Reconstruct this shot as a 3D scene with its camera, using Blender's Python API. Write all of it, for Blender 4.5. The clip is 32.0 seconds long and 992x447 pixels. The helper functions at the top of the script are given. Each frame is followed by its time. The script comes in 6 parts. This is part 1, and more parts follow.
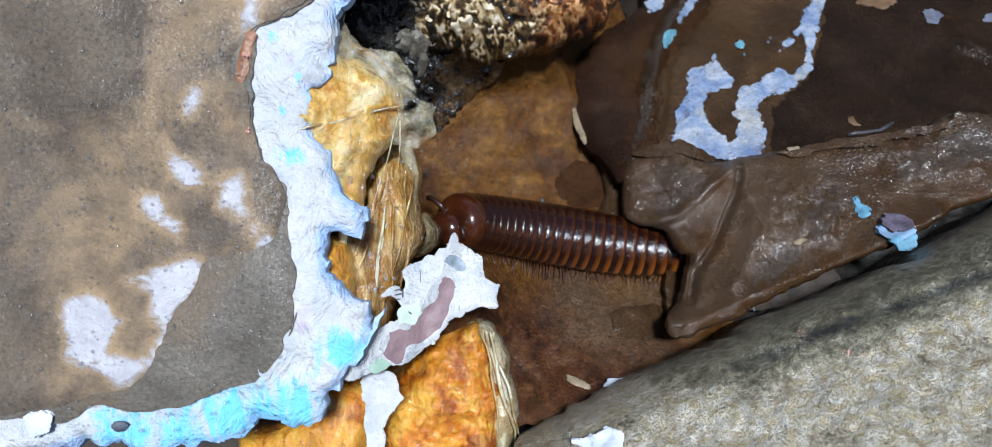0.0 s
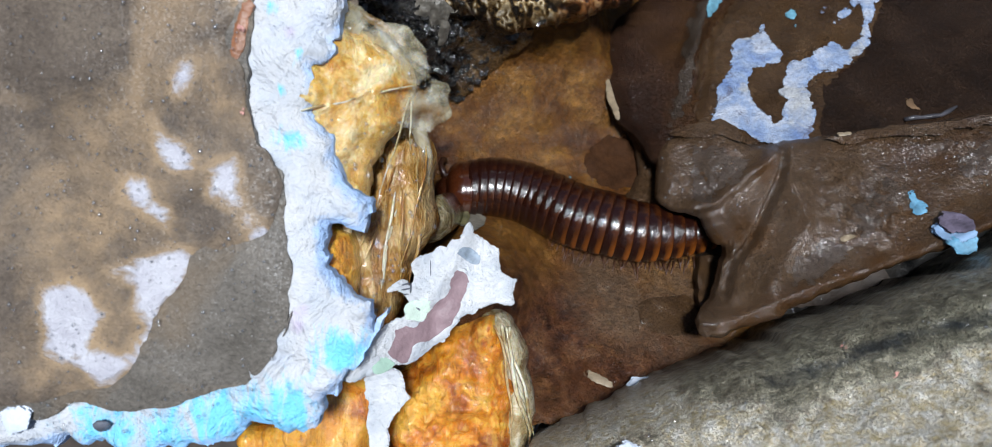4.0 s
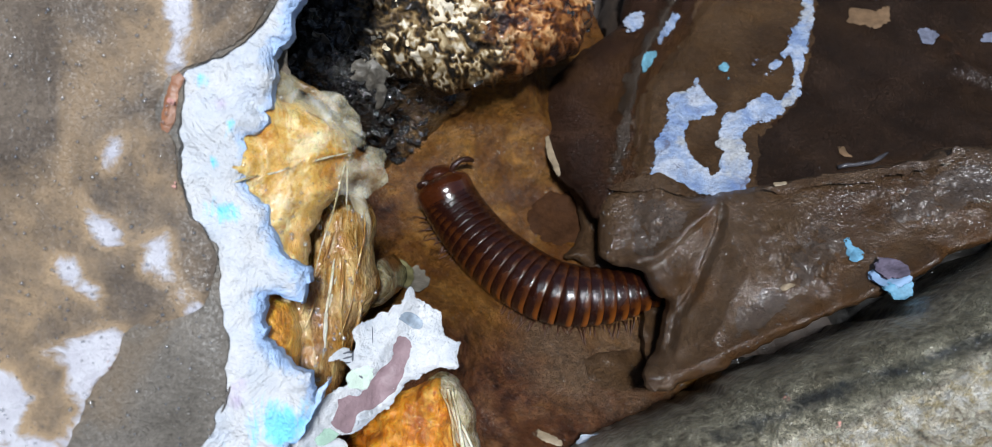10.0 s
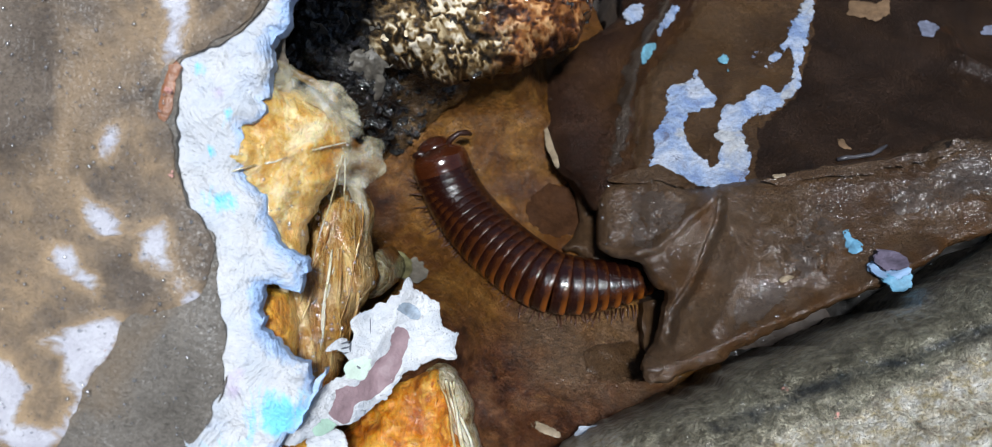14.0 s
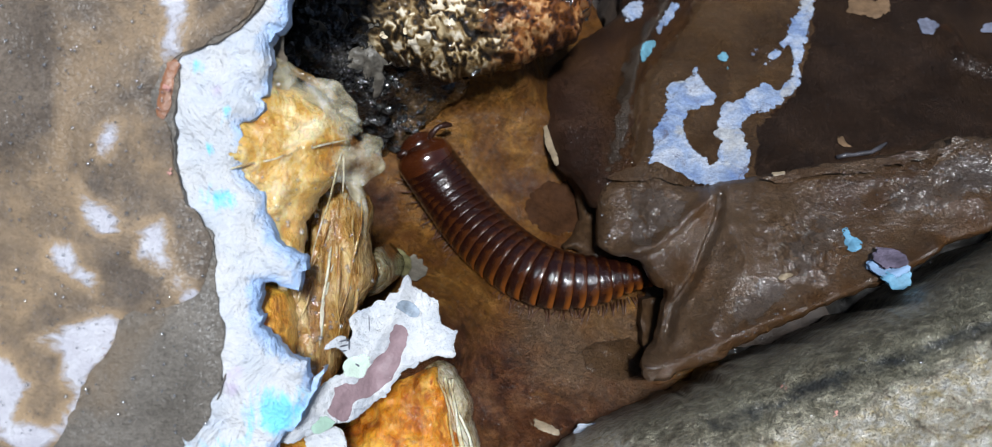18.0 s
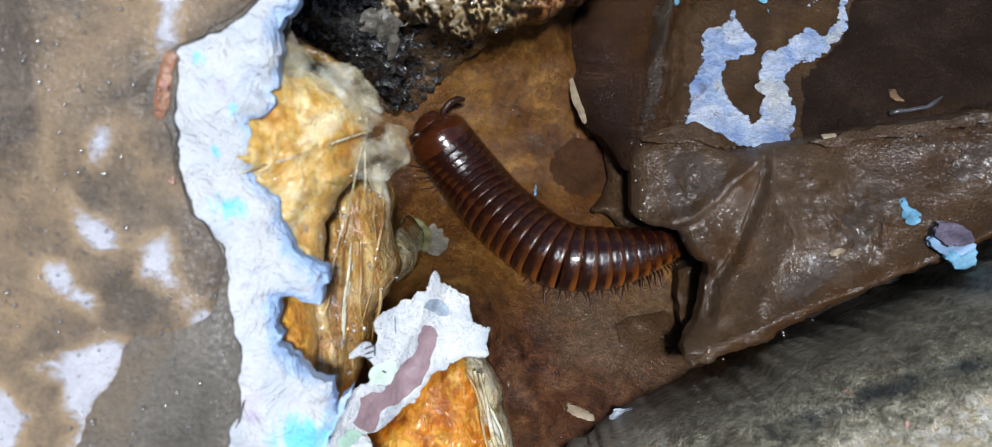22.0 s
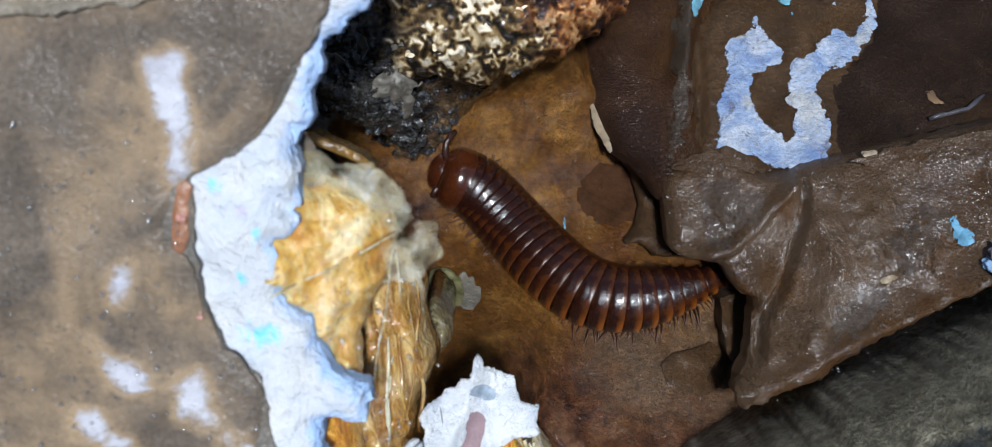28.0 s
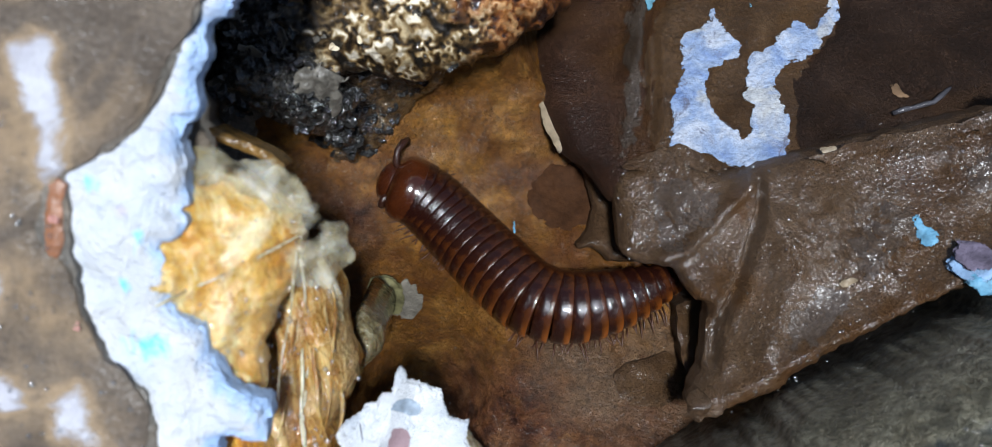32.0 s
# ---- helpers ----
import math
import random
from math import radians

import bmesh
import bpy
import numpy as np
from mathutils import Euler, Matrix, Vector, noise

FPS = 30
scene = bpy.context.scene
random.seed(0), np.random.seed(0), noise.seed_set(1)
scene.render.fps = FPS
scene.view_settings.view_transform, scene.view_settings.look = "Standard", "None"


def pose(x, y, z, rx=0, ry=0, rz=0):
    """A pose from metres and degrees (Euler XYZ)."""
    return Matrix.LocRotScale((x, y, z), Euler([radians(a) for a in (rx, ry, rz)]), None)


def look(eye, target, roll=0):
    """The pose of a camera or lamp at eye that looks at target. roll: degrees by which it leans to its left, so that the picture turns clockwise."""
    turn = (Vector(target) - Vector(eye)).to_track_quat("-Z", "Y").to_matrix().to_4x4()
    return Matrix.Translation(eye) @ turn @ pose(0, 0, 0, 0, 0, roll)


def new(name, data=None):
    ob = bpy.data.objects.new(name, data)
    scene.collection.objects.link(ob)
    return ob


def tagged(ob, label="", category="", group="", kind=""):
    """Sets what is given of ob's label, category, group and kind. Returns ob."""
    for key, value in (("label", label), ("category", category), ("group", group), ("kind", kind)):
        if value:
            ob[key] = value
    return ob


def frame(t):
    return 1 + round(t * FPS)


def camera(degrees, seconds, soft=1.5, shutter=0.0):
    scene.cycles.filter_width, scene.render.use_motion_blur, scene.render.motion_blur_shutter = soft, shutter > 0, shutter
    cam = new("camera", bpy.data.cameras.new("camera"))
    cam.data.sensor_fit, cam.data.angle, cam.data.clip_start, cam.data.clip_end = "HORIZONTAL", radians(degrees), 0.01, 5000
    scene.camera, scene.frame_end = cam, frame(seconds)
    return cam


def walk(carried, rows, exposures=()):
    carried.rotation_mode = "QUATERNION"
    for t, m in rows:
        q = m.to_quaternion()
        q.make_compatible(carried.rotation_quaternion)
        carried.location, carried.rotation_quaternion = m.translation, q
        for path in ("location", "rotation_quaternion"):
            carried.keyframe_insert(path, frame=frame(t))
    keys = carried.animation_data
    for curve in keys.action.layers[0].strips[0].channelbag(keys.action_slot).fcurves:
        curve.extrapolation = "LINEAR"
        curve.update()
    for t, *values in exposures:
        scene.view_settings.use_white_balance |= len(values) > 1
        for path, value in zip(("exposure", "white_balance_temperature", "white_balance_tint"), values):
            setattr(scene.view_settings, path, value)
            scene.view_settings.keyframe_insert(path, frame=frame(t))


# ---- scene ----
cam = camera(53.15, 32.0, soft=0.75)
cam.data.dof.use_dof, cam.data.dof.focus_distance, cam.data.dof.aperture_fstop = True, 0.118, 45
walk(cam, [
    (0, pose(0.00165, 0.00138, 0.16696, 0.23, 0.11, -1.45)),
    (0.5, pose(0.00305, 0.00331, 0.16438, -0.88, 1.01, -1.1)),
    (1, pose(0.00252, 0.00533, 0.16034, -1.57, 1.39, -0.75)),
    (1.5, pose(0.00262, 0.00568, 0.15705, -2.36, 1.8, -0.18)),
    (2, pose(0.00275, 0.00545, 0.15728, -2.71, 2.1, 0.01)),
    (2.5, pose(0.00297, 0.00575, 0.15711, -3.28, 2.35, 0.35)),
    (4.5, pose(0.00433, 0.00705, 0.15823, -2.77, 2.22, 0.24)),
    (5, pose(0.00518, 0.00767, 0.15902, -1.76, 2.03, -0.23)),
    (5.5, pose(0.00546, 0.00784, 0.15861, -1.28, 1.6, -0.57)),
    (6, pose(0.00546, 0.00809, 0.15796, -1.06, 1.24, -0.85)),
    (6.5, pose(0.00564, 0.00818, 0.15828, -0.93, 1.03, -1.01)),
    (7, pose(0.00569, 0.00816, 0.1581, -0.55, 0.71, -1.24)),
    (7.5, pose(0.00546, 0.00823, 0.15757, -0.48, 0.31, -1.43)),
    (8, pose(0.00563, 0.00829, 0.15787, -0.32, 0.09, -1.57)),
    (8.5, pose(0.00528, 0.00795, 0.15793, -0.1, -0.19, -1.59)),
    (9, pose(0.00549, 0.00819, 0.1578, -0.13, -0.28, -1.61)),
    (9.5, pose(0.0052, 0.00791, 0.1573, -0.17, -0.37, -1.61)),
    (10, pose(0.00519, 0.00793, 0.15725, -0.25, -0.4, -1.63)),
    (10.5, pose(0.00542, 0.00802, 0.15739, -0.29, -0.39, -1.62)),
    (11, pose(0.00516, 0.00781, 0.15714, -0.28, -0.51, -1.59)),
    (11.5, pose(0.00499, 0.00773, 0.15708, -0.42, -0.51, -1.53)),
    (12, pose(0.00498, 0.00774, 0.15695, -0.54, -0.47, -1.52)),
    (12.5, pose(0.00527, 0.00763, 0.15719, -0.53, -0.38, -1.54)),
    (13, pose(0.00521, 0.00739, 0.15721, -0.44, -0.42, -1.56)),
    (13.5, pose(0.00546, 0.00749, 0.15717, -0.48, -0.33, -1.52)),
    (14, pose(0.00532, 0.0074, 0.15702, -0.51, -0.42, -1.52)),
    (14.5, pose(0.00526, 0.00735, 0.15703, -0.59, -0.38, -1.52)),
    (16.5, pose(0.00516, 0.00751, 0.15706, -0.68, -0.51, -1.45)),
    (17, pose(0.00513, 0.00715, 0.15698, -0.57, -0.47, -1.46)),
    (17.5, pose(0.00527, 0.00723, 0.15706, -0.63, -0.42, -1.46)),
    (18, pose(0.00546, 0.00749, 0.15696, -0.69, -0.41, -1.49)),
    (18.5, pose(0.00552, 0.00749, 0.15698, -0.72, -0.39, -1.51)),
    (19, pose(0.0056, 0.00744, 0.15701, -0.65, -0.4, -1.54)),
    (19.5, pose(0.00565, 0.00741, 0.15675, -0.74, -0.35, -1.51)),
    (20, pose(0.00539, 0.0073, 0.15679, -0.76, -0.46, -1.52)),
    (20.5, pose(0.0058, 0.00753, 0.1571, -0.81, -0.35, -1.53)),
    (21, pose(0.00541, 0.00733, 0.15649, -0.94, -0.31, -1.49)),
    (21.5, pose(0.00575, 0.00745, 0.1544, -1.58, -0.27, -1.57)),
    (22, pose(0.00175, 0.01689, 0.14681, -6.83, -0.84, -2.28)),
    (22.5, pose(0.01078, 0.02701, 0.13906, -9.06, -0.71, -3.76)),
    (23, pose(0.00549, 0.02635, 0.13714, -9.33, -1.35, -4.83)),
    (23.5, pose(0.00644, 0.02685, 0.13828, -9.58, -1.43, -5.72)),
    (24, pose(0.00404, 0.02616, 0.13784, -9.65, -1.69, -6.12)),
    (24.5, pose(0.00134, 0.02724, 0.13832, -9.66, -1.87, -6.51)),
    (26.5, pose(0.00036, 0.02789, 0.13981, -10.05, -1.79, -7.11)),
    (27, pose(0.00019, 0.02865, 0.14015, -10.06, -1.6, -7.17)),
    (27.5, pose(0.00019, 0.0287, 0.14027, -10.1, -1.24, -7.27)),
    (28, pose(0.00031, 0.02923, 0.14048, -10.11, -1.03, -7.29)),
    (28.5, pose(0.00039, 0.02845, 0.13977, -9.95, -0.82, -7.45)),
    (29, pose(0.00072, 0.02887, 0.13951, -9.97, -0.66, -7.52)),
    (29.5, pose(0.00164, 0.03015, 0.13879, -10.01, -0.68, -7.74)),
    (30, pose(0.00155, 0.02972, 0.13837, -9.89, -0.64, -7.92)),
    (30.5, pose(0.0029, 0.02981, 0.13811, -9.72, -0.4, -8.12)),
    (31, pose(0.00753, 0.03074, 0.13769, -9.8, -0.36, -8.03)),
    (31.5, pose(0.00801, 0.02828, 0.13605, -9.69, -0.39, -8.15)),
    (32, pose(0.00682, 0.02632, 0.1345, -9.41, -1.13, -7.79)),
], exposures=[(0, 0.17, 6050, 8), (4.5, 0.13, 6250, 9), (21.5, 0.15, 6250, 9), (22.5, 0.22, 6200, 9), (24, 0.20, 6150, 9), (27, 0.14, 6100, 8), (30.5, 0.15, 6050, 8), (31.5, 0.24, 6100, 8), (32, 0.29, 6100, 8)])

# ---- light: open sky and a high, hazy sun ----
SUN_EL, SUN_AZ = 80.0, 20.0        # height over the horizon; bearing from +y towards +x
world = bpy.data.worlds.new("sky")
scene.world = world
world.use_nodes = True
wn = world.node_tree
sky = wn.nodes.new("ShaderNodeTexSky")
sky.sky_type, sky.sun_disc = 'NISHITA', False
sky.sun_elevation, sky.sun_rotation = radians(SUN_EL), radians(SUN_AZ)
wn.links.new(sky.outputs[0], wn.nodes["Background"].inputs[0])
wn.nodes["Background"].inputs[1].default_value = 0.05
sun = new("sun", bpy.data.lights.new("sun", 'SUN'))
sun.data.energy, sun.data.angle, sun.data.color = 5.0, radians(6.0), (0.97, 0.985, 1.0)
sun.matrix_world = look((0, 0, 1), (-math.sin(radians(SUN_AZ)) * math.cos(radians(SUN_EL)), -math.cos(radians(SUN_AZ)) * math.cos(radians(SUN_EL)), 1 - math.sin(radians(SUN_EL))))


# ---- materials ----
def rgb(c):
    return (*c, 1.0)


class Mat:
    """A small helper that strings nodes together."""

    def __init__(self, name, rough=0.5, spec=0.5):
        self.m = bpy.data.materials.new(name)
        self.m.use_nodes = True
        self.t = self.m.node_tree
        self.b = self.t.nodes["Principled BSDF"]
        self.b.inputs["Roughness"].default_value = rough
        self.b.inputs["Specular IOR Level"].default_value = spec
        self.co = self.t.nodes.new("ShaderNodeTexCoord").outputs["Object"]

    def link(self, a, b):
        self.t.links.new(a, b)

    def put(self, slot, v):
        if isinstance(v, (int, float)):
            slot.default_value = v
        elif isinstance(v, tuple):
            slot.default_value = rgb(v) if len(v) == 3 else v
        else:
            self.link(v, slot)

    def noise(self, scale, detail=4.0, rough=0.55, warp=0.0, vec=None):
        n = self.t.nodes.new("ShaderNodeTexNoise")
        n.inputs["Scale"].default_value, n.inputs["Detail"].default_value = scale, detail
        n.inputs["Roughness"].default_value, n.inputs["Distortion"].default_value = rough, warp
        self.link(vec or self.co, n.inputs["Vector"])
        return n.outputs["Fac"]

    def cells(self, scale, feature='F1', vec=None):
        n = self.t.nodes.new("ShaderNodeTexVoronoi")
        n.feature = feature
        n.inputs["Scale"].default_value = scale
        self.link(vec or self.co, n.inputs["Vector"])
        return n.outputs["Distance"]

    def stretched(self, sx, sy, sz, rz=0.0):
        n = self.t.nodes.new("ShaderNodeMapping")
        n.inputs["Scale"].default_value, n.inputs["Rotation"].default_value = (sx, sy, sz), (0, 0, radians(rz))
        self.link(self.co, n.inputs["Vector"])
        return n.outputs["Vector"]

    def attr(self, name):
        n = self.t.nodes.new("ShaderNodeAttribute")
        n.attribute_name = name
        return n.outputs["Fac"]

    def ramp(self, fac, stops):
        n = self.t.nodes.new("ShaderNodeValToRGB")
        e = n.color_ramp.elements
        while len(e) < len(stops):
            e.new(0.5)
        for el, (p, c) in zip(e, stops):
            el.position = p
            el.color = rgb(c) if isinstance(c, tuple) else (c, c, c, 1)
        self.link(fac, n.inputs[0])
        return n.outputs["Color"]

    def math(self, op, a, b=0.0, clamp=False):
        n = self.t.nodes.new("ShaderNodeMath")
        n.operation, n.use_clamp = op, clamp
        self.put(n.inputs[0], a)
        self.put(n.inputs[1], b)
        return n.outputs[0]

    def mix(self, fac, a, b, how='MIX'):
        n = self.t.nodes.new("ShaderNodeMix")
        n.data_type, n.blend_type = 'RGBA', how
        self.put(n.inputs["Factor"], fac)
        self.put(n.inputs[6], a)
        self.put(n.inputs[7], b)
        return n.outputs[2]

    def colour(self, c):
        self.put(self.b.inputs["Base Color"], c)
        return self

    def rough(self, r):
        self.put(self.b.inputs["Roughness"], r)
        return self

    def bump(self, height, depth, strength=1.0):
        """depth: metres of relief for a height of 1. Several calls stack."""
        n = self.t.nodes.new("ShaderNodeBump")
        n.inputs["Strength"].default_value, n.inputs["Distance"].default_value = strength, 0.4 * depth
        self.link(height, n.inputs["Height"])
        old = self.b.inputs["Normal"]
        if old.is_linked:
            self.link(old.links[0].from_socket, n.inputs["Normal"])
        self.link(n.outputs[0], old)
        return self

    def wet(self, v=0.7, rough=0.1, scale=1400, depth=0.0006, detail=3.0, ior=1.6):
        """A film of water that lies unevenly and glints."""
        self.coat(v, rough)
        self.b.inputs["Coat IOR"].default_value = ior
        n = self.t.nodes.new("ShaderNodeBump")
        n.inputs["Distance"].default_value = 0.25 * depth
        self.link(self.noise(scale, detail, 0.6), n.inputs["Height"])
        self.link(n.outputs[0], self.b.inputs["Coat Normal"])
        return self

    def frayed(self, width=0.06, scale=1100, bite=2.0):
        """Ragged rim: fibres and small holes towards the edge of a torn piece."""
        e = self.math('DIVIDE', self.attr("edge"), width)
        n = self.math('MULTIPLY', self.math('SUBTRACT', self.noise(scale, 5, 0.7), 0.5), bite)
        self.put(self.b.inputs["Alpha"], self.ramp(self.math('ADD', e, n), [(0.12, 0.0), (0.2, 1.0)]))
        return self

    def coat(self, v, rough=0.1):
        self.put(self.b.inputs["Coat Weight"], v)
        self.b.inputs["Coat Roughness"].default_value = rough
        return self

    def glow_through(self, v, colour, radius):
        self.b.inputs["Subsurface Weight"].default_value = v
        self.b.inputs["Subsurface Radius"].default_value = colour
        self.b.inputs["Subsurface Scale"].default_value = radius
        return self


def wet_board(name, dark, mid, light, ochre, rough=0.5, film=0.6, glint=0.0006, relief=1.0, sheen=0.12, grain=0.6, fine=1700, bite=0.0, shine=1.6):
    """Soaked board: 'wear' marks pale torn scars, 'tone' marks stained or bare places."""
    k = Mat(name, rough, 0.14)
    c = k.ramp(k.noise(110, 7, 0.62, 0.5), [(0.32, dark), (0.5, mid), (0.68, light)])
    c = k.mix(grain, c, k.ramp(k.noise(2200, 6, 0.75), [(0.34, (0.22, 0.22, 0.22)), (0.66, (0.74, 0.74, 0.74))]), 'OVERLAY')
    c = k.mix(k.ramp(k.noise(75, 5, 0.6, 0.6), [(0.5, 0.0), (0.68, 0.55)]), c, ochre)
    t = k.math('ADD', k.attr("tone"), k.math('MULTIPLY', k.math('SUBTRACT', k.noise(220, 6, 0.65), 0.5), 1.6))
    bare = k.ramp(k.math('ADD', k.math('MULTIPLY', t, 0.5), 0.5), [(0.35, 0.0), (0.75, 0.85)])
    c = k.mix(bare, c, k.mix(k.ramp(k.noise(420, 6, 0.7), [(0.35, 0.25), (0.65, 1.0)]), c, ochre))
    v = k.stretched(1, 1.9, 1, 38)
    w = k.math('ADD', k.attr("wear"), k.math('MULTIPLY', k.math('SUBTRACT', k.noise(150, 9, 0.72, 0.8, v), 0.5), 1.8))
    w2 = k.math('ADD', k.math('MULTIPLY', w, 0.5), 0.5)
    c = k.mix(k.ramp(w2, [(0.25, 0.0), (0.45, 0.5)]), c, tuple(min(0.5, 1.2 * q) for q in ochre))
    white = k.ramp(w2, [(0.43, 0.0), (0.58, 0.9)])
    c = k.mix(white, c, k.ramp(k.noise(300, 5, 0.65), [(0.35, (0.48, 0.48, 0.55)), (0.65, (0.64, 0.65, 0.71))]))
    k.colour(c)
    k.bump(k.noise(200, 6, 0.62), 0.0014 * relief).bump(k.noise(1100, 6, 0.72), 0.0015 * relief)
    k.bump(k.noise(2900, 4, 0.7), 0.0006 * relief)
    k.bump(white, 0.0003)
    lie = k.math('MULTIPLY', k.ramp(bare, [(0.3, film), (0.8, film * 0.2)]), k.ramp(k.noise(130, 5, 0.65, 0.5), [(0.34, 0.2), (0.56, 1.0)]))
    k.wet(lie, sheen, fine, glint, 2.0, shine)
    if bite:
        k.frayed(bite, 500, 2.4)
    return k.m


M_BOARD = wet_board("soaked_grey_board", (0.092, 0.072, 0.056), (0.136, 0.108, 0.085), (0.178, 0.142, 0.109), (0.42, 0.295, 0.175), 0.6, 0.12, 0.0007, 0.7, 0.25, 0.5)
M_PLY = wet_board("soaked_inner_ply", (0.115, 0.102, 0.086), (0.172, 0.154, 0.132), (0.22, 0.195, 0.165), (0.22, 0.15, 0.085), 0.6, 0.12, 0.0007, 0.8, 0.25, 0.5)
M_PALEPLY = wet_board("pale_upper_ply", (0.17, 0.145, 0.11), (0.26, 0.225, 0.175), (0.36, 0.31, 0.24), (0.28, 0.17, 0.07), 0.6, 0.25, 0.0007, 0.8, 0.25, 0.5)
M_SLAB = wet_board("soaked_brown_board", (0.026, 0.0105, 0.0055), (0.046, 0.020, 0.0108), (0.075, 0.036, 0.019), (0.10, 0.045, 0.014), 0.5, 0.25, 0.0013, 3.4, 0.2, 1.0, 2400)
M_SLABTAN = wet_board("brown_inner_ply", (0.055, 0.027, 0.010), (0.09, 0.047, 0.019), (0.13, 0.072, 0.032), (0.14, 0.070, 0.022), 0.5, 0.6, 0.0013, 2.2, 0.3, 0.8, bite=0.10)
M_LITRIDGE = wet_board("lit_wet_board_ridge", (0.040, 0.026, 0.017), (0.075, 0.054, 0.038), (0.12, 0.09, 0.068), (0.07, 0.036, 0.015), 0.45, 0.7, 0.0014, 2.4, 0.22, 0.7, 2200, bite=0.2, shine=1.55)
M_FLAP = wet_board("soaked_folded_board", (0.064, 0.033, 0.015), (0.104, 0.060, 0.030), (0.145, 0.090, 0.052), (0.105, 0.044, 0.011), 0.5, 0.85, 0.0013, 2.2, 0.22, 0.6, 2300, shine=1.75)
M_FLAPSKIN = wet_board("peeling_board_skin", (0.058, 0.038, 0.026), (0.095, 0.066, 0.047), (0.14, 0.102, 0.078), (0.1, 0.055, 0.025), 0.4, 0.9, 0.0014, 1.8, 0.3, 0.7, 1500, bite=0.12, shine=1.7)
M_DARKPLY = wet_board("soaked_dark_ply", (0.018, 0.0090, 0.0050), (0.032, 0.0165, 0.0096), (0.052, 0.029, 0.018), (0.055, 0.027, 0.011), 0.5, 0.25, 0.0013, 3.0, 0.22, 1.0)


def white_pulp():
    k = Mat("torn_white_pulp", 0.75)
    c = k.ramp(k.noise(200, 5, 0.6), [(0.3, (0.44, 0.48, 0.54)), (0.6, (0.555, 0.56, 0.57))])
    c = k.mix(k.ramp(k.noise(110, 6, 0.62, 0.6), [(0.56, 0.0), (0.72, 0.6)]), c, (0.6, 0.68, 0.86))
    w = k.math('ADD', k.attr("wear"), k.math('MULTIPLY', k.math('SUBTRACT', k.noise(200, 7, 0.72, 0.8, k.stretched(2.2, 0.8, 1, 10)), 0.5), 4.2))
    c = k.mix(k.ramp(w, [(0.0, 0.0), (0.7, 0.95)]), c, (0.16, 0.58, 0.86))
    t = k.math('ADD', k.attr("tone"), k.math('MULTIPLY', k.math('SUBTRACT', k.noise(300, 5, 0.65), 0.5), 2.2))
    c = k.mix(k.ramp(t, [(0.1, 0.0), (0.8, 0.7)]), c, (0.5, 0.42, 0.58))
    e = k.math('SUBTRACT', k.math('MULTIPLY', k.noise(160, 6, 0.7, 0.6), 2.0), k.math('DIVIDE', k.attr("edge"), 0.25))
    c = k.mix(k.ramp(e, [(0.65, 0.0), (1.0, 0.7)]), c, (0.3, 0.5, 0.85))
    crease = k.math('ABSOLUTE', k.math('SUBTRACT', k.noise(120, 7, 0.7, 1.4), 0.5))
    c = k.mix(k.ramp(crease, [(0.0, 0.4), (0.008, 0.0)]), c, (0.36, 0.40, 0.52))
    k.colour(c)
    k.bump(k.noise(210, 6, 0.62, 0.5), 0.0045).bump(k.noise(700, 5, 0.7), 0.0008)
    return k.m


M_PULP = white_pulp()


def floor_board():
    k = Mat("wet_tan_leaf", 0.45, 0.2)
    c = k.ramp(k.noise(160, 5, 0.6, 0.6), [(0.3, (0.065, 0.022, 0.004)), (0.5, (0.145, 0.058, 0.009)), (0.68, (0.25, 0.118, 0.024))])
    # 'wear' here only marks where the leaf's colour turns darker and redder
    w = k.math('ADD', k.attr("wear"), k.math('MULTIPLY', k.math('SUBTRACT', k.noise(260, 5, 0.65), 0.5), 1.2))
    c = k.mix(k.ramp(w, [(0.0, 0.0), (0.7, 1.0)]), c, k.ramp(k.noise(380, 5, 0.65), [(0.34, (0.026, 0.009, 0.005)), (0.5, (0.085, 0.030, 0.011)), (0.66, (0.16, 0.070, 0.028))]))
    t = k.math('ADD', k.attr("tone"), k.math('MULTIPLY', k.math('SUBTRACT', k.noise(260, 5, 0.65), 0.5), 1.2))
    c = k.mix(k.ramp(t, [(0.0, 0.0), (0.7, 0.8)]), c, (0.13, 0.08, 0.045))
    c = k.mix(0.65, c, k.ramp(k.noise(1000, 6, 0.75, 0.5), [(0.36, (0.18, 0.18, 0.18)), (0.64, (0.82, 0.82, 0.82))]), 'OVERLAY')
    c = k.mix(k.ramp(k.noise(90, 7, 0.7, 1.2), [(0.36, 0.55), (0.46, 0.0)]), c, (0.085, 0.026, 0.006))
    c = k.mix(k.ramp(k.noise(330, 7, 0.72, 1.0), [(0.62, 0.0), (0.74, 0.5)]), c, (0.34, 0.19, 0.06))
    k.colour(c)
    k.rough(k.ramp(k.noise(700, 4), [(0.35, 0.3), (0.65, 0.65)]))
    k.bump(k.noise(220, 6, 0.65, 0.5), 0.0026).bump(k.noise(700, 6, 0.72, 0.6), 0.0036).bump(k.noise(2700, 4, 0.7), 0.0010)
    k.wet(0.22, 0.18, 1800, 0.0014, 3.0, 1.5)
    return k.m


M_FLOOR = floor_board()


